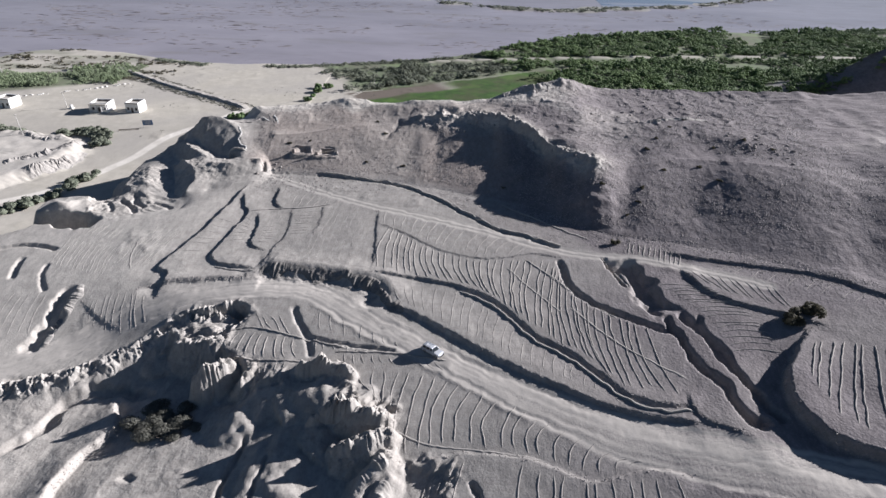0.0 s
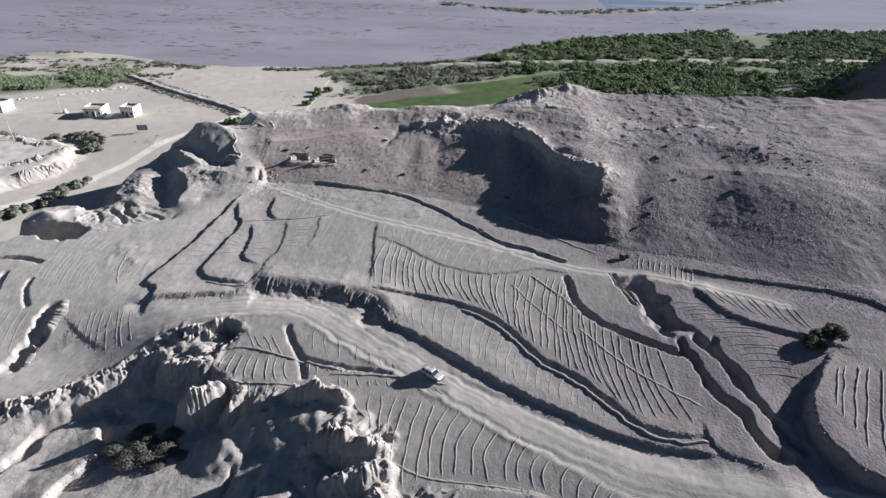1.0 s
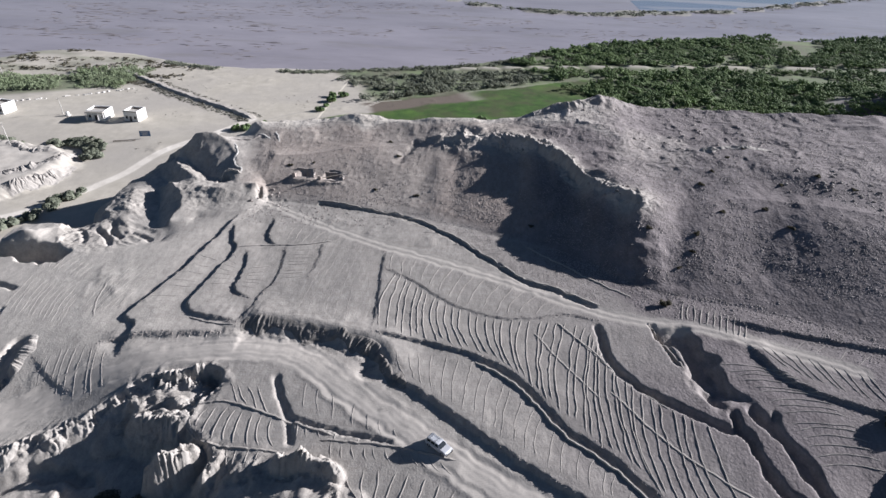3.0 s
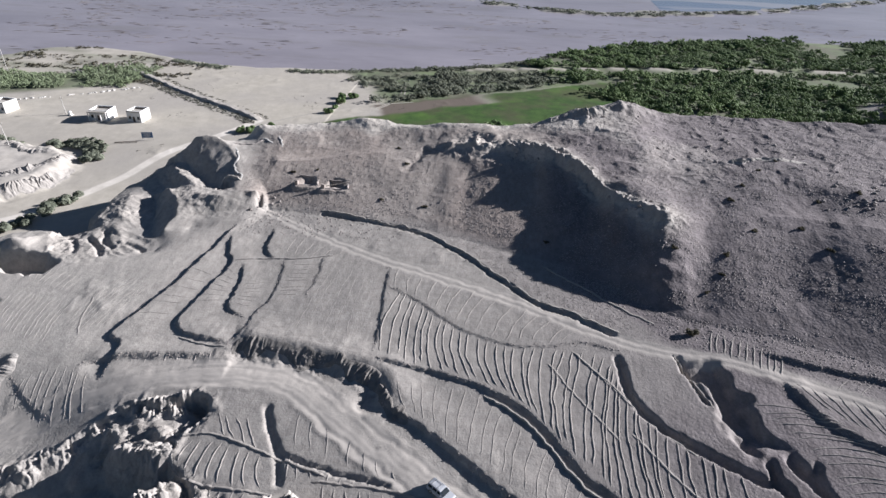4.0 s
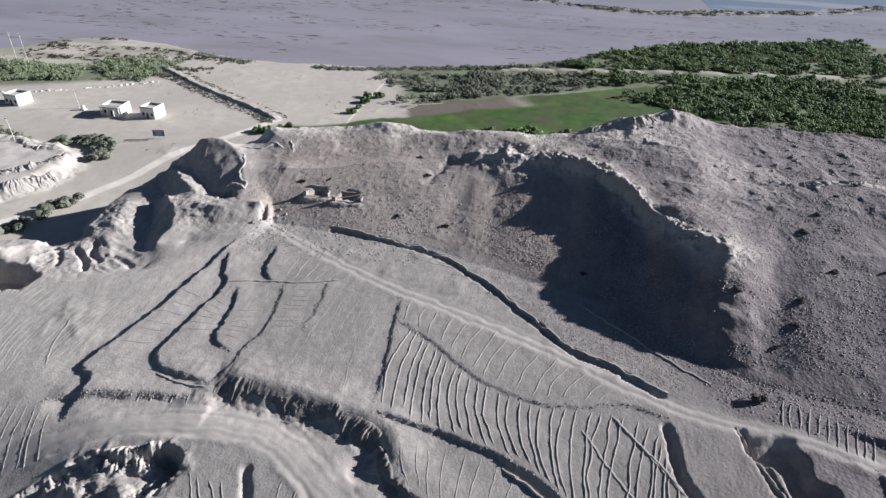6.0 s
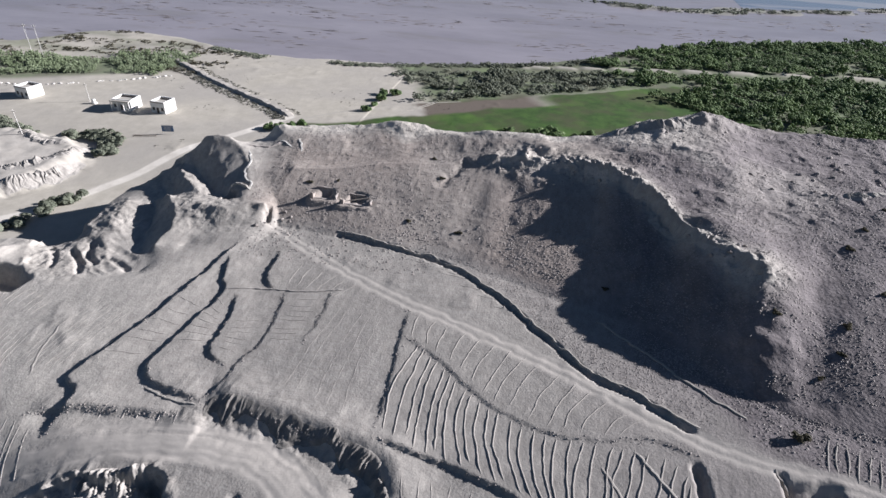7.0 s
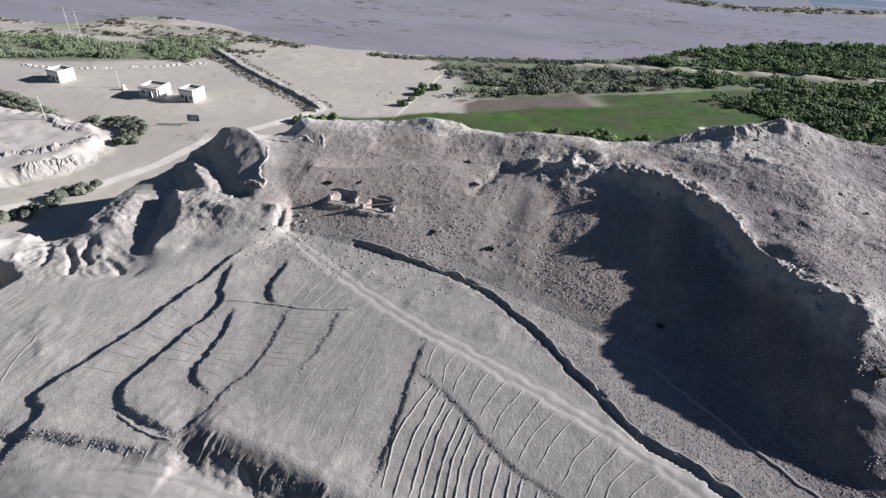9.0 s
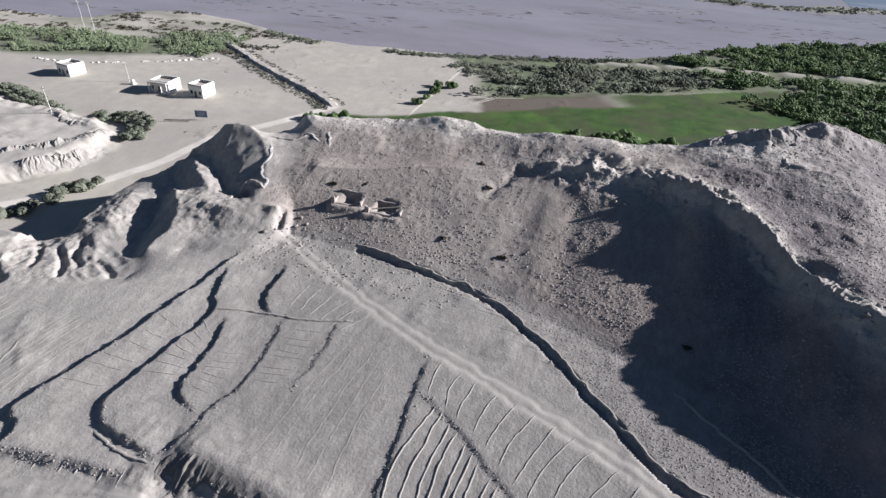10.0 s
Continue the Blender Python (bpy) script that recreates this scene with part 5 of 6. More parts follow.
lining("footpath_kerb", "short pale kerb of a footpath near the rim", "kerb", [(-67.5, 196.9), (-65.4, 196), (-63.6, 194.8)], 0, 0.26, 0.14, CONCRETE, 0.14)
lining("rubble_row", "row of pale rubble beside the footpath", "rubble", [(-74.7, 192.8), (-72, 193.2), (-69.6, 194.1), (-66.4, 196)], 0, 0.35, 0.2, STONE, 0.1)


dike_path = curve(DIKE, 1.5)
tagged(new("dike", ribbon_mesh("dike", dike_path, 2.4, 0.9, BANK_PALE, 0.9, 0.5, 0.3)), "long earth dike with a worn path on its crown", "dike", kind="structure")


# ---- houses in the gravel yard ----
def house(x, y, turn, w, d, h, label, porch=False):
    """A flat-roofed house: thick walls with a parapet round a sunken mud roof; the door side faces -y."""
    g = min(height(x + i * w / 2, y + j * d / 2) for i in (-1, 1) for j in (-1, 1))
    home = empty("house", pose(x, y, g, 0, 0, turn), label, "house", "houses in the yard")
    t = 0.35
    a, b = w / 2, d / 2
    front = 1.3 if porch else 0
    bm = bmesh.new()
    door_x, door_w, door_h = (-0.2, 1.1, 2.1)
    wins = [(-a + 1.1, 1.1), (a - 1.2, 1.1)]
    # front wall in pieces round its openings
    xs = sorted([(door_x - door_w / 2, door_x + door_w / 2, 0.0, door_h)] + [(c - v / 2, c + v / 2, 1.0, 2.2) for c, v in wins])
    y0, y1 = -b + front, -b + front + t
    last = -a
    for x0, x1, z0, z1 in xs:
        box(bm, last, y0, -0.4, x0, y1, h)
        if z0 > 0:
            box(bm, x0, y0, -0.4, x1, y1, z0)
        box(bm, x0, y0, z1, x1, y1, h)
        last = x1
    box(bm, last, y0, -0.4, a, y1, h)
    box(bm, -a, b - t, -0.4, a, b, h)
    box(bm, -a, y1, -0.4, -a + t, b - t, h)
    box(bm, a - t, y1, -0.4, a, b - t, h)
    bmesh.ops.remove_doubles(bm, verts=bm.verts, dist=0.001)
    walls = part("wall", bm, WHITEWASH, home)
    boxed("roof", ROOF_MUD, home, (-a + t, y1, h - 0.95, a - t, b - t, h - 0.7), label="sunken mud roof inside the parapet")
    boxed("cornice", PLASTER_BROWN, home, (-a - 0.05, y0 - 0.06, h - 0.55, a + 0.05, y0 - 0.003, h - 0.2), label="brown painted band")
    door = boxed("door", DARK_WOOD, home, (door_x - door_w / 2 + 0.02, y0 + 0.12, 0.0, door_x + door_w / 2 - 0.02, y0 + 0.18, door_h - 0.02), label="dark wooden door")
    boxed("door_handle", STEEL, door, (door_x + 0.35, y0 + 0.06, 1.0, door_x + 0.4, y0 + 0.12, 1.12))
    for c, v in wins:
        win = boxed("window", DARK_WOOD, home, (c - v / 2 + 0.01, y0 + 0.1, 1.01, c - v / 2 + 0.09, y0 + 0.2, 2.19), (c + v / 2 - 0.09, y0 + 0.1, 1.01, c + v / 2 - 0.01, y0 + 0.2, 2.19), (c - v / 2 + 0.09, y0 + 0.1, 1.01, c + v / 2 - 0.09, y0 + 0.2, 1.09), (c - v / 2 + 0.09, y0 + 0.1, 2.11, c + v / 2 - 0.09, y0 + 0.2, 2.19), label="dark wooden window frame")
        boxed("pane", GLASS_DARK, win, (c - v / 2 + 0.09, y0 + 0.14, 1.09, c + v / 2 - 0.09, y0 + 0.16, 2.11))
        boxed("sill", CONCRETE, win, (c - v / 2 - 0.08, y0 - 0.1, 0.93, c + v / 2 + 0.08, y0 - 0.003, 0.997))
    if porch:
        boxed("porch_roof", ROOF_MUD, home, (-a, -b, h - 0.55, a, y0 - 0.07, h - 0.2), label="flat porch roof")
        for px in (-a + 0.2, -a * 0.3, a * 0.35, a - 0.2):
            boxed("porch_post", WHITEWASH, home, (px - 0.14, -b + 0.1, -0.3, px + 0.14, -b + 0.38, h - 0.55), bevel=0.02)
        boxed("porch_step", CONCRETE, home, (-a, -b - 0.1, -0.4, a, y0 - 0.004, 0.14))
    # solid block whose dark colour stands for the unlit opening
    boxed("roof_opening", DARK_WOOD, home, (-a + t + 0.3, b - t - 0.9, h - 0.7, a - t - 0.3, b - t - 0.1, h - 0.35), label="solid dark block for the unlit opening at the back of the roof")
    boxed("rain_spout", STEEL, home, (a, 0.5, h - 0.85, a + 0.5, 0.62, h - 0.75))
    return home


house(-155.2, 249.6, 3, 7.4, 7.6, 4.0, "white plastered house with a columned porch in the yard", True)
house(-141.0, 251.2, -4, 5.9, 6.0, 4.3, "small white plastered house with flat parapet roof")
house(-197.3, 250.8, -9, 6.6, 6.3, 4.2, "white plastered house standing alone near the reeds")


def utility_pole(x, y, tall, lean=0.0, label="thin weathered wooden pole standing in bare ground"):
    g = height(x, y)
    pole = empty("utility_pole", pose(x, y, g, 0, lean, 0), label, "pole", "poles")
    bm = bmesh.new()
    tube(bm, (0, 0, -0.8), (0, 0, tall), 0.15, 0.1)
    part("shaft", bm, CONCRETE, pole)
    boxed("crossarm", GREY_WOOD, pole, (-0.8, -0.06, tall - 0.7, 0.8, 0.06, tall - 0.58))
    for px in (-0.7, 0.7):
        bm = bmesh.new()
        tube(bm, (px, 0, tall - 0.58), (px, 0, tall - 0.35), 0.05)
        part("insulator", bm, WHITEWASH, pole)
    return pole


utility_pole(-168.0, 215.4, 8.2, -4, "leaning pale pole on the eroded rim above the yard")
utility_pole(-172.2, 251.5, 7.0, -3, "thin pole beside the white house")
utility_pole(-238.0, 297.0, 14, -2, "tall pale pole of a pair beyond the reeds")
utility_pole(-232.5, 297.0, 14, -2, "tall pale pole of a pair beyond the reeds")


def water_tank(x, y):
    tank = empty("water_tank", pose(x, y, height(x, y)), "small white water tank on a concrete plinth", "water tank")
    boxed("plinth", CONCRETE, tank, (-0.9, -0.9, -0.2, 0.9, 0.9, 0.35), bevel=0.03)
    bm = bmesh.new()
    tube(bm, (0, 0, 0.35), (0, 0, 1.5), 0.7, 0.66, 20)
    tube(bm, (0, 0, 1.5), (0, 0, 1.72), 0.66, 0.25, 20)
    part("drum", bm, WHITEWASH, tank)
    bm = bmesh.new()
    tube(bm, (0, 0, 1.72), (0, 0, 1.82), 0.26, 0.24, 16)
    part("lid", bm, STEEL, tank)


water_tank(-169.4, 250.2)


def sign_board():
    x, y = -127.4, 233.0
    board = empty("sign_board", pose(x, y, height(x, y), 0, 0, 14), "faded blue sign board on two steel posts", "sign")
    for px in (-1.75, 1.75):
        bm = bmesh.new()
        tube(bm, (px, 0.06, -0.5), (px, 0.06, 2.9), 0.06)
        part("post", bm, STEEL, board)
    panel = boxed("panel", BLUE_PAINT, board, (-1.95, -0.03, 0.9, 1.95, 0.0, 2.95))
    boxed("border", CONCRETE, panel, (-1.95, -0.05, 0.82, 1.95, 0.02, 0.897))
    boxed("border", CONCRETE, panel, (-1.95, -0.05, 2.953, 1.95, 0.02, 3.03))
    for k, (w, z) in enumerate(((2.9, 2.45), (2.3, 2.05), (2.6, 1.65), (1.8, 1.25))):
        boxed("text_bar", CONCRETE, panel, (-w / 2, -0.036, z, w / 2, -0.032, z + 0.16))


sign_board()


def rail_fence(x0, y0, x1, y1):
    turn = math.degrees(math.atan2(y1 - y0, x1 - x0))
    n = math.hypot(x1 - x0, y1 - y0)
    fence = empty("barrier_rail", pose(x0, y0, min(height(x0, y0), height(x1, y1)), 0, 0, turn), "low dark wooden barrier beside the yard", "barrier")
    for k in range(4):
        px = n * k / 3
        boxed("post", GREY_WOOD, fence, (px - 0.08, -0.08, -0.4, px + 0.08, 0.08, 0.75), bevel=0.01)
    for z in (0.3, 0.65):
        boxed("rail", GREY_WOOD, fence, (-0.2, -0.13, z - 0.06, n + 0.2, -0.083, z + 0.06))
    boxed("rail", GREY_WOOD, fence, (-0.2, 0.9, 0.0, n + 0.2, 1.05, 0.4))


rail_fence(-137.2, 228.0, -130.3, 230.2)


# ---- the parked car ----
def profile_body(bm, outline, half, inset=0.0, z_in=None):
    """A body drawn by its side outline (x, z), swept across its width; the upper points draw in by inset."""
    left, right = [], []
    for x, z in outline:
        w = half - (inset if z_in is not None and z > z_in else 0)
        left.append(bm.verts.new((x, w, z)))
        right.append(bm.verts.new((x, -w, z)))
    bm.faces.new(left)
    bm.faces.new(right[::-1])
    n = len(outline)
    for k in range(n):
        bm.faces.new((left[(k + 1) % n], left[k], right[k], right[(k + 1) % n]))
    bmesh.ops.recalc_face_normals(bm, faces=bm.faces)


def pickup_car(x, y, turn):
    g = np.mean([height(x + dx, y + dy) for dx in (-1.2, 1.2) for dy in (-1.2, 1.2)])
    car = empty("car", pose(x, y, g + 0.02, 0, 0, turn), "silver estate car parked on the dirt road", "car")
    bm = bmesh.new()
    profile_body(bm, [(-2.25, 0.45), (-2.3, 0.75), (-2.22, 1.02), (-1.2, 1.06), (1.0, 1.06), (2.0, 0.94), (2.25, 0.78), (2.28, 0.45), (1.9, 0.3), (-1.9, 0.3)], 0.88)
    bmesh.ops.bevel(bm, geom=list(bm.edges), offset=0.06, segments=2, affect="EDGES")
    body = part("body", bm, CAR_PAINT, car)
    bm = bmesh.new()
    profile_body(bm, [(-2.1, 1.04), (-1.95, 1.6), (-1.6, 1.7), (0.1, 1.7), (0.4, 1.64), (1.05, 1.04)], 0.82, 0.13, 1.3)
    bmesh.ops.bevel(bm, geom=list(bm.edges), offset=0.04, segments=2, affect="EDGES")
    part("cabin", bm, CAR_PAINT, car)
    bm = bmesh.new()
    vs = [bm.verts.new(v) for v in ((1.03, -0.72, 1.1), (1.03, 0.72, 1.1), (0.46, 0.6, 1.63), (0.46, -0.6, 1.63))]
    f = bm.faces.new(vs)
    r = bmesh.ops.extrude_face_region(bm, geom=[f])
    bmesh.ops.translate(bm, verts=[v for v in r["geom"] if isinstance(v, bmesh.types.BMVert)], vec=(0.03, 0, 0.03))
    part("windscreen", bm, GLASS_DARK, car)
    for s in (-1, 1):
        for x0, x1 in ((-1.9, -1.15), (-1.05, -0.25), (-0.15, 0.55)):
            bm = bmesh.new()
            vs = [bm.verts.new(v) for v in ((x0, s * 0.83, 1.12), (x1, s * 0.83, 1.12), (x1 - (0.25 if x1 > 0.3 else 0), s * 0.715, 1.57), (x0 + 0.08, s * 0.715, 1.57))]
            f = bm.faces.new(vs)
            r = bmesh.ops.extrude_face_region(bm, geom=[f])
            bmesh.ops.translate(bm, verts=[v for v in r["geom"] if isinstance(v, bmesh.types.BMVert)], vec=(0, s * 0.02, 0.004))
            part("side_window", bm, GLASS_DARK, car)
        boxed("door_line", RUBBER, body, (-1.1, s * 0.885 - 0.004, 0.45, -1.085, s * 0.885 + 0.004, 1.03), (-0.2, s * 0.885 - 0.004, 0.45, -0.185, s * 0.885 + 0.004, 1.03))
        boxed("mirror", CAR_PAINT, car, (0.55, s * 0.95 - 0.09, 1.1, 0.68, s * 0.95 + 0.09, 1.25), bevel=0.02)
        boxed("headlight", GLASS_DARK, car, (2.2, s * 0.62 - 0.16, 0.68, 2.29, s * 0.62 + 0.16, 0.82), bevel=0.02, label="clear headlight")
        boxed("tail_light", DARK_WOOD, car, (-2.33, s * 0.7 - 0.1, 0.75, -2.25, s * 0.7 + 0.1, 1.0), bevel=0.02)
        for x0 in (-1.4, 1.4):
            wheel = empty("wheel", Matrix(), "", "")
            wheel.parent = car
            bm = bmesh.new()
            tube(bm, (x0, s * 0.66, 0.34), (x0, s * 0.9, 0.34), 0.34, 0.34, 20)
            part("tyre", bm, RUBBER, wheel)
            bm = bmesh.new()
            tube(bm, (x0, s * 0.9, 0.34), (x0, s * 0.915, 0.34), 0.21, 0.19, 16)
            part("rim", bm, STEEL, wheel)
    bm = bmesh.new()
    vs = [bm.verts.new(v) for v in ((-2.12, -0.68, 1.12), (-2.0, -0.6, 1.55), (-2.0, 0.6, 1.55), (-2.12, 0.68, 1.12))]
    f = bm.faces.new(vs)
    r = bmesh.ops.extrude_face_region(bm, geom=[f])
    bmesh.ops.translate(bm, verts=[v for v in r["geom"] if isinstance(v, bmesh.types.BMVert)], vec=(-0.03, 0, 0.01))
    part("rear_window", bm, GLASS_DARK, car)
    boxed("front_bumper", RUBBER, car, (2.25, -0.8, 0.38, 2.36, 0.8, 0.58), bevel=0.02)
    boxed("rear_bumper", RUBBER, car, (-2.38, -0.8, 0.38, -2.27, 0.8, 0.58), bevel=0.02)
    boxed("roof_rack", STEEL, car, (-1.6, -0.55, 1.76, 0.0, -0.5, 1.8), (-1.6, 0.5, 1.76, 0.0, 0.55, 1.8), (-1.4, -0.5, 1.71, -1.35, 0.5, 1.78), (-0.3, -0.5, 1.71, -0.25, 0.5, 1.78))


pickup_car(-2.0, 94.1, -35)


# ---- ruins on the slope ----
def rough_wall(name, parent, x0, y0, x1, y1, low, high, thick, mat, seed, dip=0.5, label=""):
    """A worn earth or stone wall: an uneven top line, bulging sides."""
    n = max(3, int(math.hypot(x1 - x0, y1 - y0) / 0.5))
    nx, ny = -(y1 - y0), x1 - x0
    m = math.hypot(nx, ny)
    nx, ny = nx / m, ny / m
    bm = bmesh.new()
    rings = []
    for k in range(n + 1):
        f = k / n
        cx, cy = x0 + (x1 - x0) * f, y0 + (y1 - y0) * f
        top = high + dip * float(vnoise(np.array([f * n * 0.45]), np.array([seed * 3.7]), 3)[0])
        ring = []
        for off, z in ((-0.5, low), (-0.46, low + (top - low) * 0.6), (-0.3, top), (0.3, top), (0.46, low + (top - low) * 0.6), (0.5, low)):
            w = off * thick * (1 + 0.25 * float(vnoise(np.array([f * n * 0.8]), np.array([z + seed]), 4)[0]))
            ring.append(bm.verts.new((cx + nx * w, cy + ny * w, z)))
        rings.append(ring)
    for a, b in zip(rings[:-1], rings[1:]):
        for j in range(6):
            bm.faces.new((a[j], a[(j + 1) % 6], b[(j + 1) % 6], b[j]))
    bm.faces.new(rings[0][::-1])
    bm.faces.new(rings[-1])
    bmesh.ops.recalc_face_normals(bm, faces=bm.faces)
    return part(name, bm, mat, parent, label)


def ruined_room(x, y, w, d, turn, label, seed, level):
    """A roofless room sunk into its shelf: the walls rise little above the ground round it."""
    room = empty("ruined_room", pose(x, y, level, 0, 0, turn), label, "ruin", "ruined rooms")
    a, b = w / 2, d / 2
    rough_wall("wall", room, -a, b, a, b, -3.0, 1.0, 0.5, STONE, seed, 0.25, "stone back wall cut into the slope")
    rough_wall("wall", room, a, -b, a, b, -3.0, 0.8, 0.5, STONE, seed + 1, 0.3)
    rough_wall("wall", room, -a, -b, -a, b, -3.0, 0.5, 0.5, MUD_WALL, seed + 2, 0.3)
    rough_wall("wall", room, -a - 0.4, -b, a + 0.3, -b, -3.0, 0.1, 0.7, STONE, seed + 3, 0.2, "low stone front wall")
    rough_wall("pillar", room, -a - 0.5, -b - 0.1, -a + 0.3, -b - 0.1, -2.0, 1.2, 0.6, MUD_WALL, seed + 4, 0.2, "pale broken pillar")
    return room


ruined_room(-48.8, 180.0, 5.4, 3.8, 5, "roofless stone room with a broken pale pillar on the slope", 3, 12.6)
ruined_room(-40.8, 179.3, 6.4, 3.4, 3, "roofless stone room with a beam lying inside", 9, 12.4)
beam_g = height(-40.8, 179.2) + 0.9
bm = bmesh.new()
tube(bm, (-43.2, 177.8, beam_g + 0.15), (-38.4, 180.0, beam_g + 0.5), 0.12, 0.1)
tagged(part("fallen_beam", bm, GREY_WOOD), "weathered beam fallen inside the ruined room", "beam")


# ---- fluted rock faces over the gullies ----
def rock_material(name, shade):
    m, nt, bsdf = material(name)
    place = nt.nodes.new("ShaderNodeTexCoord").outputs["Object"]
    big, fine = noise_tex(nt, place, 0.5, 5, 0.65), noise_tex(nt, place, 5.0, 5, 0.65)
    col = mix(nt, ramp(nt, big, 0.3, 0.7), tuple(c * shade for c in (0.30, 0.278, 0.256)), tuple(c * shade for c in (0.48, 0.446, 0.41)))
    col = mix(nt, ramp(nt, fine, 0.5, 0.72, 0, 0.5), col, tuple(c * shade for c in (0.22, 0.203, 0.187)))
    nt.links.new(col, bsdf.inputs["Base Color"])
    bsdf.inputs["Roughness"].default_value, bsdf.inputs["Specular IOR Level"].default_value = 0.92, 0.15
    bump(nt, bsdf, fine, 0.8, 0.08)
    return m


# one rock in two tones: the second has its colours multiplied by 0.6
FLUTED, DARK_ROCK = rock_material("fluted_clay_rock", 1.0), rock_material("darker_clay_rock", 0.6)


def outcrop(crest, reach, high, seed, label="pale fluted clay rock above a dry gully", period=1.9, mat=None):
    """A worn rock face below a crest line (downhill to the right of its run): lobes and runnels that fall away from it."""
    line = curve(crest, 0.8)
    x0, y0, x1, y1 = line[:, 0].min() - reach - 2, line[:, 1].min() - reach - 2, line[:, 0].max() + reach + 2, line[:, 1].max() + reach + 2
    ax, ay = np.arange(x0, x1, 0.13), np.arange(y0, y1, 0.13)
    X, Y = np.meshgrid(ax, ay)
    wx, wy = X + 0.5 * vnoise(X / 2.2, Y / 2.2, seed), Y + 0.5 * vnoise(X / 2.2, Y / 2.2, seed + 1)
    d, side, along = nearest(wx, wy, line, reach + 3)
    v = np.where(side < 0, d, -d)                      # distance downhill of the crest
    ends = taper(along, span(line), 2.5)
    run = reach * (0.65 + 0.45 * vnoise(along / 2.6, along * 0, seed + 2))
    body = step(-1.6, 0.3, v) * (1 - step(0.25, 1.0, np.clip(v, 0, None) / np.maximum(run, 0.5))) * ends
    u = along + 0.35 * vnoise(along / 1.3, v / 1.6, seed + 3) * np.clip(v, 0, 3)
    patchy = 0.35 + 0.65 * step(-0.5, 0.4, vnoise(along / 4.5, v / 6, seed + 7))
    lobes = ridged(u, v * 0.22, period, 2, seed + 4) * 0.6 + (1 - np.abs(vnoise(u / 0.62, v * 0.25, seed + 5))) ** 1.5 * 0.4
    crowns = 0.35 * ridged(X, Y, 1.5, 3, seed + 6) * step(-1.6, 0, v) * (1 - step(0.5, 2.0, v))
    rise = body * patchy * (high * (lobes ** 2.2 * 1.5) + crowns * high * 0.6) - 0.22 * (1 - step(0.0, 0.25, body))
    z = heights(X.ravel(), Y.ravel()).reshape(X.shape) + rise
    keep = rise > -0.21
    quad = (keep[:-1, :-1] | keep[1:, :-1] | keep[:-1, 1:] | keep[1:, 1:])
    nx = len(ax)
    k = (np.nonzero(quad)[0] * nx + np.nonzero(quad)[1]).astype(np.int64)
    faces = np.stack([k, k + 1, k + 1 + nx, k + nx], 1)
    used, faces = np.unique(faces, return_inverse=True)
    co = np.stack([X, Y, z], 2).reshape(-1, 3)[used]
    faces = faces.reshape(-1, 4)
    me = bpy.data.meshes.new("rock_outcrop")
    me.vertices.add(len(co))
    me.vertices.foreach_set("co", co.astype(np.float32).ravel())
    me.loops.add(faces.size)
    me.loops.foreach_set("vertex_index", faces.astype(np.int32).ravel())
    me.polygons.add(len(faces))
    me.polygons.foreach_set("loop_start", np.arange(0, faces.size, 4, dtype=np.int32))
    me.polygons.foreach_set("use_smooth", np.ones(len(faces), bool))
    me.update(calc_edges=True)
    me.materials.append(mat or FLUTED)
    return tagged(new("rock_outcrop", me), label, "rock", "rock outcrops")


outcrop([(-43.6, 93), (-45.8, 91.2), (-48.4, 89.6), (-48.4, 88), (-46.6, 88), (-44.4, 89.6), (-43, 91)], 4.0, 1.6, 401, period=1.1)
outcrop([(-37.2, 89), (-38.6, 86.6), (-40, 88), (-39.6, 91)], 3.0, 1.4, 411, period=1.1)
outcrop([(-16, 86.6), (-20, 88.8), (-24, 89), (-28, 89.2), (-30, 90)], 4.0, 1.9, 421, period=1.2)
outcrop([(-9, 77.2), (-12.5, 77), (-16, 77.8), (-20, 78.6), (-23, 79.4)], 5.4, 2.3, 431, period=1.2)
outcrop([(-8.6, 73), (-13, 71.4), (-15.4, 70.7), (-17.4, 71)], 5.4, 2.2, 441, period=1.2)
outcrop([(-7.6, 69), (-11.5, 65.8), (-13.4, 63.6)], 5.0, 2.0, 451, period=1.2)
outcrop([(-9.4, 58), (-9.2, 62), (-8.6, 65.6)], 4.4, 1.6, 456, period=1.2)
outcrop([(-58, 98.8), (-53, 98.2), (-47.6, 97)], 3.6, 1.6, 471, period=1.2)
outcrop([(-44.6, 106.4), (-45.4, 104), (-47.4, 101), (-47.2, 97.6), (-44.4, 94)], 3.6, 1.5, 466, period=1.2)
MESA, BANKS, BROW = "eroded pale sand face of a low mesa", "rain-fluted earth bank beside the dirt road", "broken crag along the brow of the stony hill"
outcrop([(-160, 191), (-151, 199), (-146, 208), (-146.5, 218)], 6.0, 1.0, 471, MESA, 3.2)
outcrop([(-196, 182), (-178, 186), (-162, 190)], 6.0, 0.9, 481, MESA, 3.4)
outcrop([(-170, 220), (-160, 214), (-150, 215)], 4.0, 0.7, 491, MESA, 3.0)
outcrop([(-150, 186), (-142.5, 197), (-140, 208)], 6.5, 0.8, 476, MESA, 3.6)
outcrop([(-96, 86.6), (-91.2, 88.2), (-84.9, 90), (-77.7, 92.6), (-70.8, 96.7), (-65, 100.8), (-61.3, 104.2), (-57.8, 106.6), (-52.2, 107.6), (-47.4, 109)], 5.2, 1.1, 501, BANKS, 1.1)
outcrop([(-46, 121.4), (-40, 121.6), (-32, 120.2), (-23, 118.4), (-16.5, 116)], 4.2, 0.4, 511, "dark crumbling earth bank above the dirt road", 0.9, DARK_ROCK)
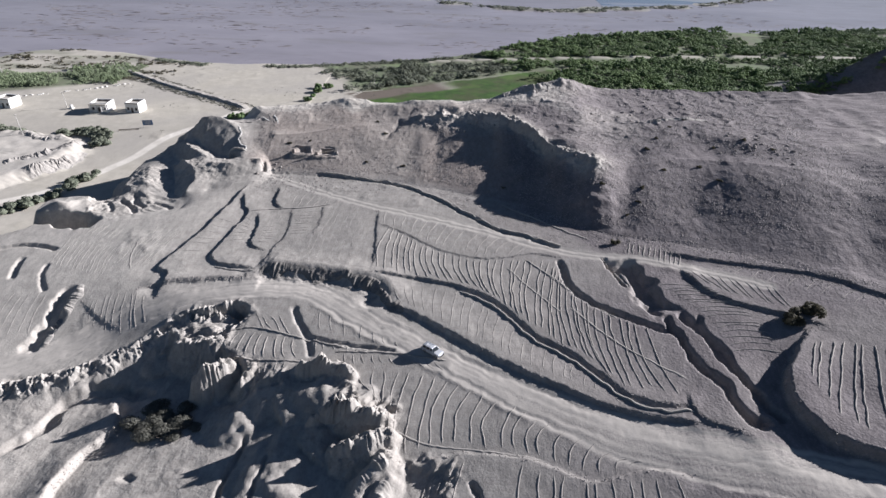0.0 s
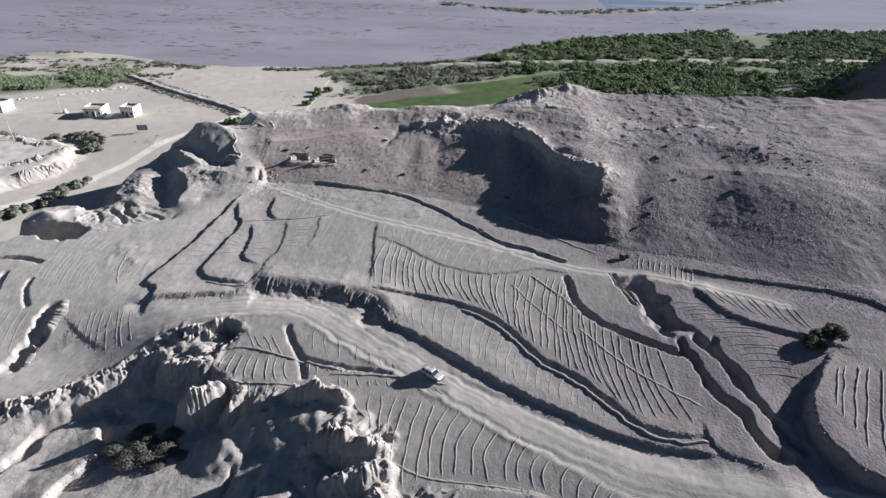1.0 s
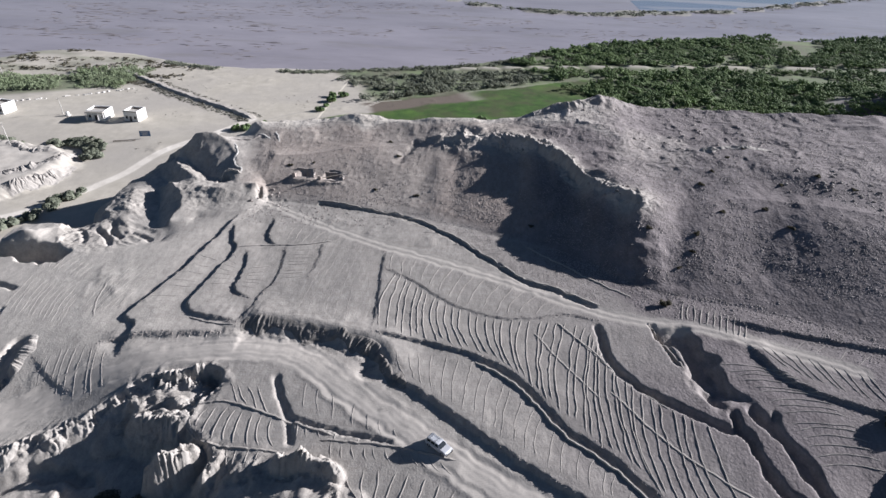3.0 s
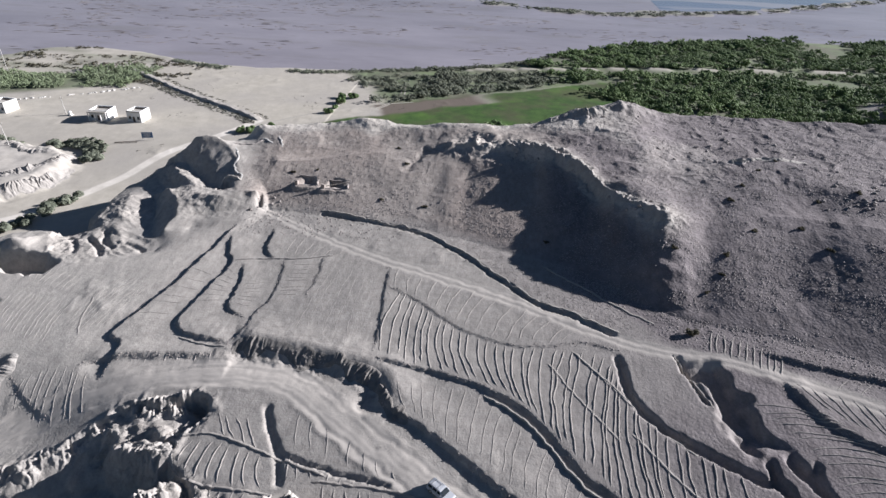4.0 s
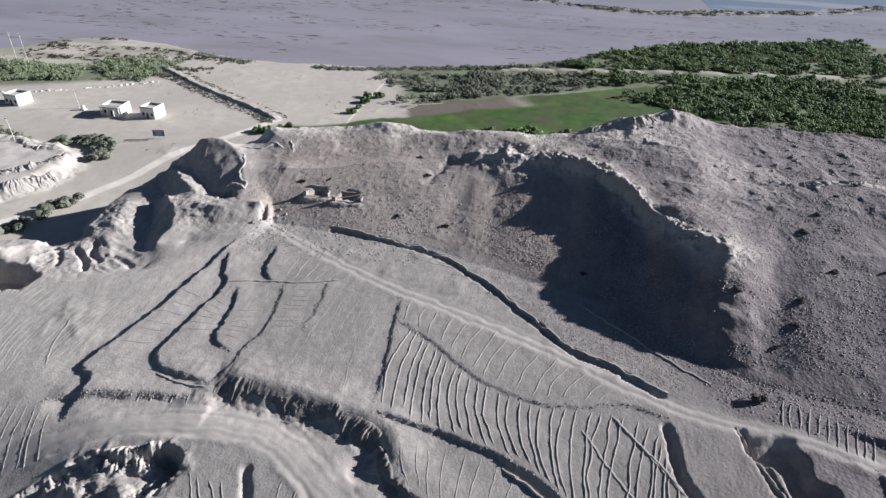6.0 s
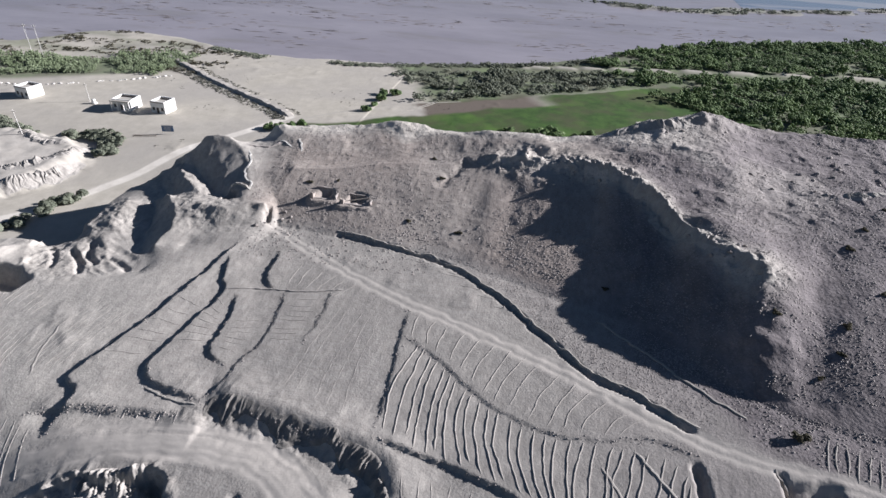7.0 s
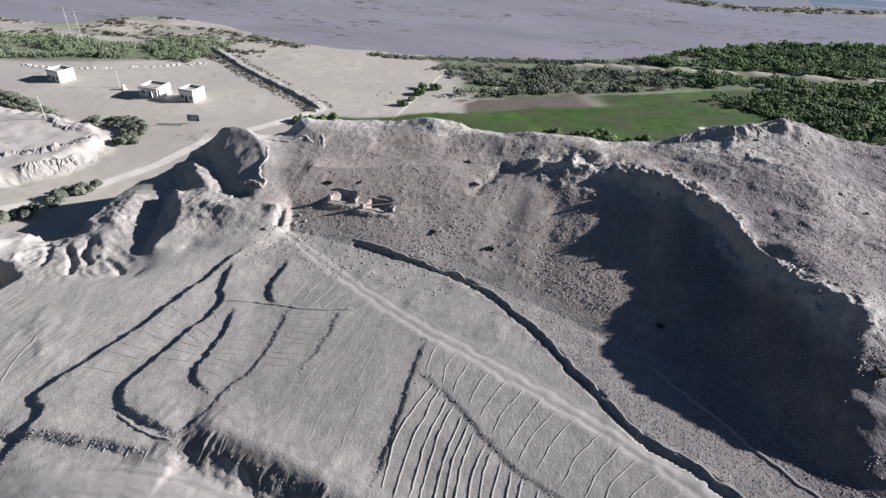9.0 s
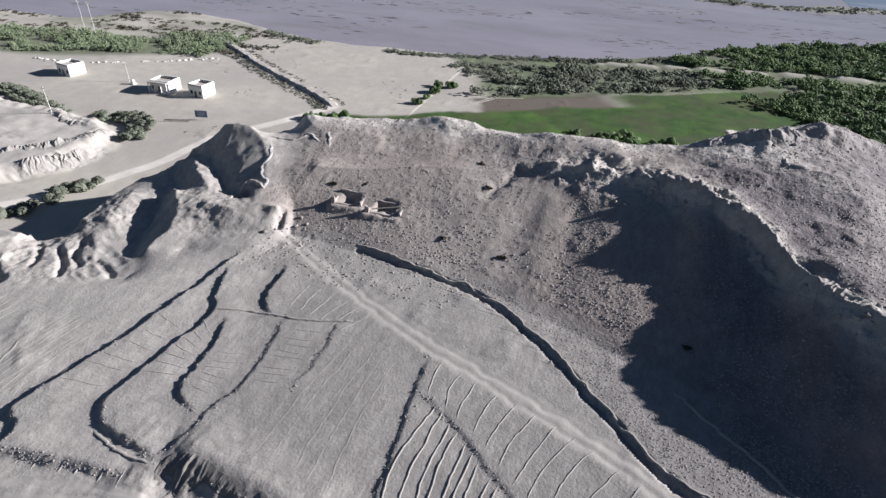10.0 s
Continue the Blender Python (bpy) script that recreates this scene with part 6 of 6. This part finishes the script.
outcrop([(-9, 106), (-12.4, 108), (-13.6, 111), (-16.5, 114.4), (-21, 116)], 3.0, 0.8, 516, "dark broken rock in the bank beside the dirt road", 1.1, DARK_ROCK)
outcrop([(-87.2, 116), (-86.6, 110), (-88.4, 104), (-88.2, 99)], 3.0, 1.2, 521, BANKS)
outcrop([(5, 197), (13, 193), (19, 187.5), (27, 174.5), (33, 166.5), (38, 159)], 4.0, 0.9, 531, BROW, 4.0)
outcrop([(36.5, 161.5), (38.6, 158), (39.4, 154.6)], 2.2, 0.6, 541, BROW, 1.6)
outcrop([(60, 190), (70, 193), (80, 190)], 4.0, 0.8, 561, BROW)
outcrop([(14, 214), (20, 212.5), (27, 215), (34, 219)], 4.0, 1.0, 571, BROW)


# ---- scrub, boulders and stones ----
def shrub(label, wide, high, mat, seed, tufts=260, size=0.2, twigs=7):
    rs = np.random.RandomState(seed)
    plant = empty("shrub", Matrix(), label, "shrub", "shrubs")
    crown = new("crown", quad_mesh("crown", bush_shape(rs, wide, high, tufts, size), mat))
    crown.parent = plant
    bm = bmesh.new()
    for k in range(twigs):
        a, d = rs.uniform(0, 2 * math.pi), rs.uniform(0.2, 0.7) * wide
        tube(bm, (0.1 * math.cos(a), 0.1 * math.sin(a), -0.3), (d * math.cos(a), d * math.sin(a), high * rs.uniform(0.3, 0.55)), 0.03 * high, 0.01 * high, 5)
    part("stems", bm, BARK, plant)
    return plant


def plant_out(model, spots, spread=0.25):
    first = True
    for x, y in spots:
        m = pose(x, y, height(x, y) - 0.05, 0, 0, random.uniform(0, 360))
        if first:
            model.matrix_basis = m
            first = False
        else:
            c = copy_thing(model, m)
            c.scale = [random.uniform(1 - spread, 1 + spread)] * 3


plant_out(shrub("low dark scrub cushion on the stony slope", 0.75, 0.35, LEAF_DRY, 21, 160, 0.13), [(-23.5, 189.3), (-27.2, 197), (-27.7, 174.6), (-16.2, 172.5), (48.8, 145.1), (50.7, 150.2), (45.3, 140.9), (39.8, 149.8), (71.1, 151.6), (67.9, 159.2), (14.3, 159.7), (56, 170), (60, 176), (75, 170), (84, 172), (66, 184), (72, 190), (90, 166), (58, 158), (-54, 183), (-47.5, 184.5)])
plant_out(shrub("dense grey-green tamarisk bush at the foot of the bank", 3.4, 2.4, LEAF_GREY, 22, 700, 0.3), [(-131, 172.6), (-128.8, 179.6), (-129.6, 184.4), (-134, 168.6), (-136, 164.5), (-126.8, 187.6), (-139, 160.5)])
plant_out(shrub("grey-green bush on the rim of the yard", 3.6, 2.0, LEAF_GREY, 23, 700, 0.3), [(-206, 230), (-203, 227), (-200, 229), (-195, 227), (-190.5, 226), (-186, 225), (-181, 223.6), (-176, 222), (-171, 221), (-156.5, 223.6), (-152, 224.6), (-148, 225.6), (-144.5, 225), (-141.4, 223), (-139.5, 219.5), (-138.6, 215.5)])
plant_out(shrub("green bush where the road meets the dike", 2.4, 2.0, LEAF_GREEN, 24, 600, 0.28), [(-97.4, 246), (-94, 247.6), (-91, 250), (-88.6, 253), (-70.5, 294.9), (-70.6, 288), (-70.4, 281), (-71, 274.6), (-66, 297)])
plant_out(shrub("big half-bare thorn bush in the shaded gully", 4.0, 2.0, LEAF_THORN, 25, 1500, 0.13, 22), [(-54.5, 83.5), (-51.5, 81.5), (-57, 80), (-53, 79), (-50, 78.5), (-48.6, 81), (-56.5, 84.6), (-50.5, 84.5)])
plant_out(shrub("round dark thorn bush at the field's edge", 3.2, 2.4, LEAF_DRY, 26, 1900, 0.16, 10), [(71.2, 100.6), (74.0, 102.4)])
plant_out(shrub("small dark thorn bush beside the path", 1.3, 1.0, LEAF_DRY, 28, 220, 0.18), [(40.6, 130.2)])
plant_out(shrub("green shrub at the back foot of the hill", 3.2, 1.8, LEAF_GREEN, 27, 600, 0.28), [(-5.9, 271), (1.2, 268), (-9.2, 270), (-16.1, 269.5), (7, 270), (-2, 273), (12, 274)])


def rock_mesh(name, seed, size, detail=2, mat=STONE):
    bm = bmesh.new()
    bmesh.ops.create_icosphere(bm, subdivisions=detail, radius=size)
    for v in bm.verts:
        n = v.co.normalized()
        v.co *= 1 + 0.45 * noise.noise(n * 1.4 + Vector((seed, 0, 0))) + 0.18 * noise.noise(n * 3.4 + Vector((0, seed, 0)))
        v.co.z *= 0.7
    me = bpy.data.meshes.new(name)
    bm.to_mesh(me)
    bm.free()
    me.materials.append(mat)
    return me


edging_kinds = [rock_mesh("edging_stone", 2.3 * k + 9, 0.9, 2, CONCRETE) for k in range(3)]
boulder_kinds = [rock_mesh("boulder", 3.1 * k + 1, 0.9) for k in range(5)]
rs = np.random.RandomState(31)
places = []
for cx, cy, spread, count in ((85, 170, 5, 16), (92, 164, 4, 10), (66, 208, 5, 10), (73, 200, 5, 8), (49, 198, 6, 10), (88, 166, 6, 14), (14, 192, 6, 12), (33, 165, 4, 10), (30, 214, 6, 10), (62, 196, 9, 10), (-2, 196, 5, 6), (84, 178, 8, 8), (-58, 172, 4, 6)):
    for _ in range(count):
        places.append((cx + rs.normal() * spread, cy + rs.normal() * spread * 0.7))
for x, y in places:
    b = tagged(new("boulder", boulder_kinds[rs.randint(5)]), "rough grey boulder half sunk in the stony hill", "boulder", "boulders")
    s = rs.uniform(0.2, 0.6)
    b.matrix_basis = pose(x, y, height(x, y) + 0.1 * s, rs.uniform(-15, 15), rs.uniform(-15, 15), rs.uniform(0, 360)) @ Matrix.Diagonal((s, s * rs.uniform(0.7, 1.2), s, 1))


row = curve([(-225, 259), (-205, 263), (-183, 275), (-164, 290)], 1.0)
for x, y in row[rs.rand(len(row)) < 0.55]:
    b = tagged(new("edging_stone", edging_kinds[rs.randint(3)]), "pale stone in a row between yard and reeds", "stone", "edging stones")
    s = rs.uniform(0.35, 0.8)
    b.matrix_basis = pose(x + rs.normal() * 0.4, y + rs.normal() * 0.4, height(x, y) + 0.1 * s, 0, 0, rs.uniform(0, 360)) @ Matrix.Diagonal((s * 1.3, s, s, 1))


def scatter_stones(name, label, spots, rs, low, high):
    """Loose stones in numbers past counting, as one object."""
    base = np.array([(1, 0, -0.4), (0.3, 0.95, -0.4), (-0.8, 0.6, -0.4), (-0.8, -0.6, -0.4), (0.3, -0.95, -0.4), (0.5, 0.35, 0.5), (-0.45, 0.4, 0.55), (-0.1, -0.6, 0.5)])
    tris = np.array([(0, 1, 5), (1, 2, 6), (1, 6, 5), (2, 3, 6), (3, 7, 6), (3, 4, 7), (4, 0, 7), (0, 5, 7), (5, 6, 7)])
    n = len(spots)
    s = rs.uniform(low, high, n) * rs.uniform(0.6, 1.2, n)
    a = rs.uniform(0, 2 * math.pi, n)
    jit = base[None] * (1 + 0.35 * rs.uniform(-1, 1, (n, 8, 3)))
    x = (jit[:, :, 0] * np.cos(a)[:, None] - jit[:, :, 1] * np.sin(a)[:, None]) * s[:, None] + spots[:, :1]
    y = (jit[:, :, 0] * np.sin(a)[:, None] + jit[:, :, 1] * np.cos(a)[:, None]) * s[:, None] * 0.8 + spots[:, 1:]
    z = jit[:, :, 2] * s[:, None] * 0.8 + (heights(spots[:, 0], spots[:, 1]) + 0.1 * s)[:, None]
    co = np.stack([x, y, z], 2).reshape(-1, 3)
    idx = (tris[None] + 8 * np.arange(n)[:, None, None]).reshape(-1).astype(np.int32)
    me = bpy.data.meshes.new(name)
    me.vertices.add(len(co))
    me.vertices.foreach_set("co", co.astype(np.float32).ravel())
    me.loops.add(len(idx))
    me.loops.foreach_set("vertex_index", idx)
    me.polygons.add(len(idx) // 3)
    me.polygons.foreach_set("loop_start", np.arange(0, len(idx), 3, dtype=np.int32))
    me.update(calc_edges=True)
    me.materials.append(STONE_LOOSE)
    return tagged(new(name, me), label, "stones", kind="stuff")


STONE_LOOSE = leaf_material("loose_stones", (0.25, 0.222, 0.208), (0.41, 0.37, 0.345), 2.0, 0)
p = rs.uniform((-66, 130), (112, 236), (90000, 2))
hz, hin, hrise, htop, hback = hill(p[:, 0], p[:, 1])
keep = (hin > 0.8) & (hback < 0.3) & (rs.rand(len(p)) < np.where(p[:, 0] < -5, 0.75, 0.8)) & (fbm(p[:, 0], p[:, 1], 12, 3, 301) > -0.25)
scatter_stones("hill_stones", "loose grey stones strewn over the bare hill", p[keep], rs, 0.07, 0.2)
p = rs.uniform((-30, 140), (118, 232), (9000, 2))
hz, hin, hrise, htop, hback = hill(p[:, 0], p[:, 1])
keep = (hin > 0.8) & (hback < 0.25) & (fbm(p[:, 0], p[:, 1], 9, 3, 303) > 0.1 - 0.2 * (htop > 0))
scatter_stones("coarse_stones", "coarse grey stones in patches on the bare hill", p[keep], rs, 0.1, 0.27)
p = rs.uniform((14, 100), (100, 146), (26000, 2))
foot = np.interp(p[:, 0], HILL[:, 0], HILL[:, 1]) - p[:, 1] + 2.0 * fbm(p[:, 0], p[:, 1], 8, 3, 113)
scatter_stones("apron_stones", "loose dark stones rolled out below the bare hill", p[(foot > -2) & (foot < 7) & (rs.rand(len(p)) > foot / 9)], rs, 0.07, 0.2)
p = rs.uniform((-36, 128), (30, 172), (30000, 2))
gap = p[:, 1] - np.interp(p[:, 0], E8[:, 0], E8[:, 1])
scatter_stones("fan_pebbles", "small grey pebbles over the fan below the hill", p[(gap > 1.6) & (hill(p[:, 0], p[:, 1])[1] <= 0.3)], rs, 0.05, 0.14)
edge = []
for points, drop, _, _ in TERRACES:
    line = curve(points, 0.12)
    keep = rs.rand(len(line)) < min(0.95, 0.35 + abs(drop) * 0.5)
    edge.append(line[keep] + rs.normal(size=(keep.sum(), 2)) * 0.28)
scatter_stones("edge_stones", "stones and clods strewn along the terrace edges", np.concatenate(edge), rs, 0.06, 0.2)
p = rs.uniform((-60, 158), (-20, 172), (900, 2))
scatter_stones("slope_rubble", "pale rubble at the foot of the ruined slope", p, rs, 0.08, 0.25)
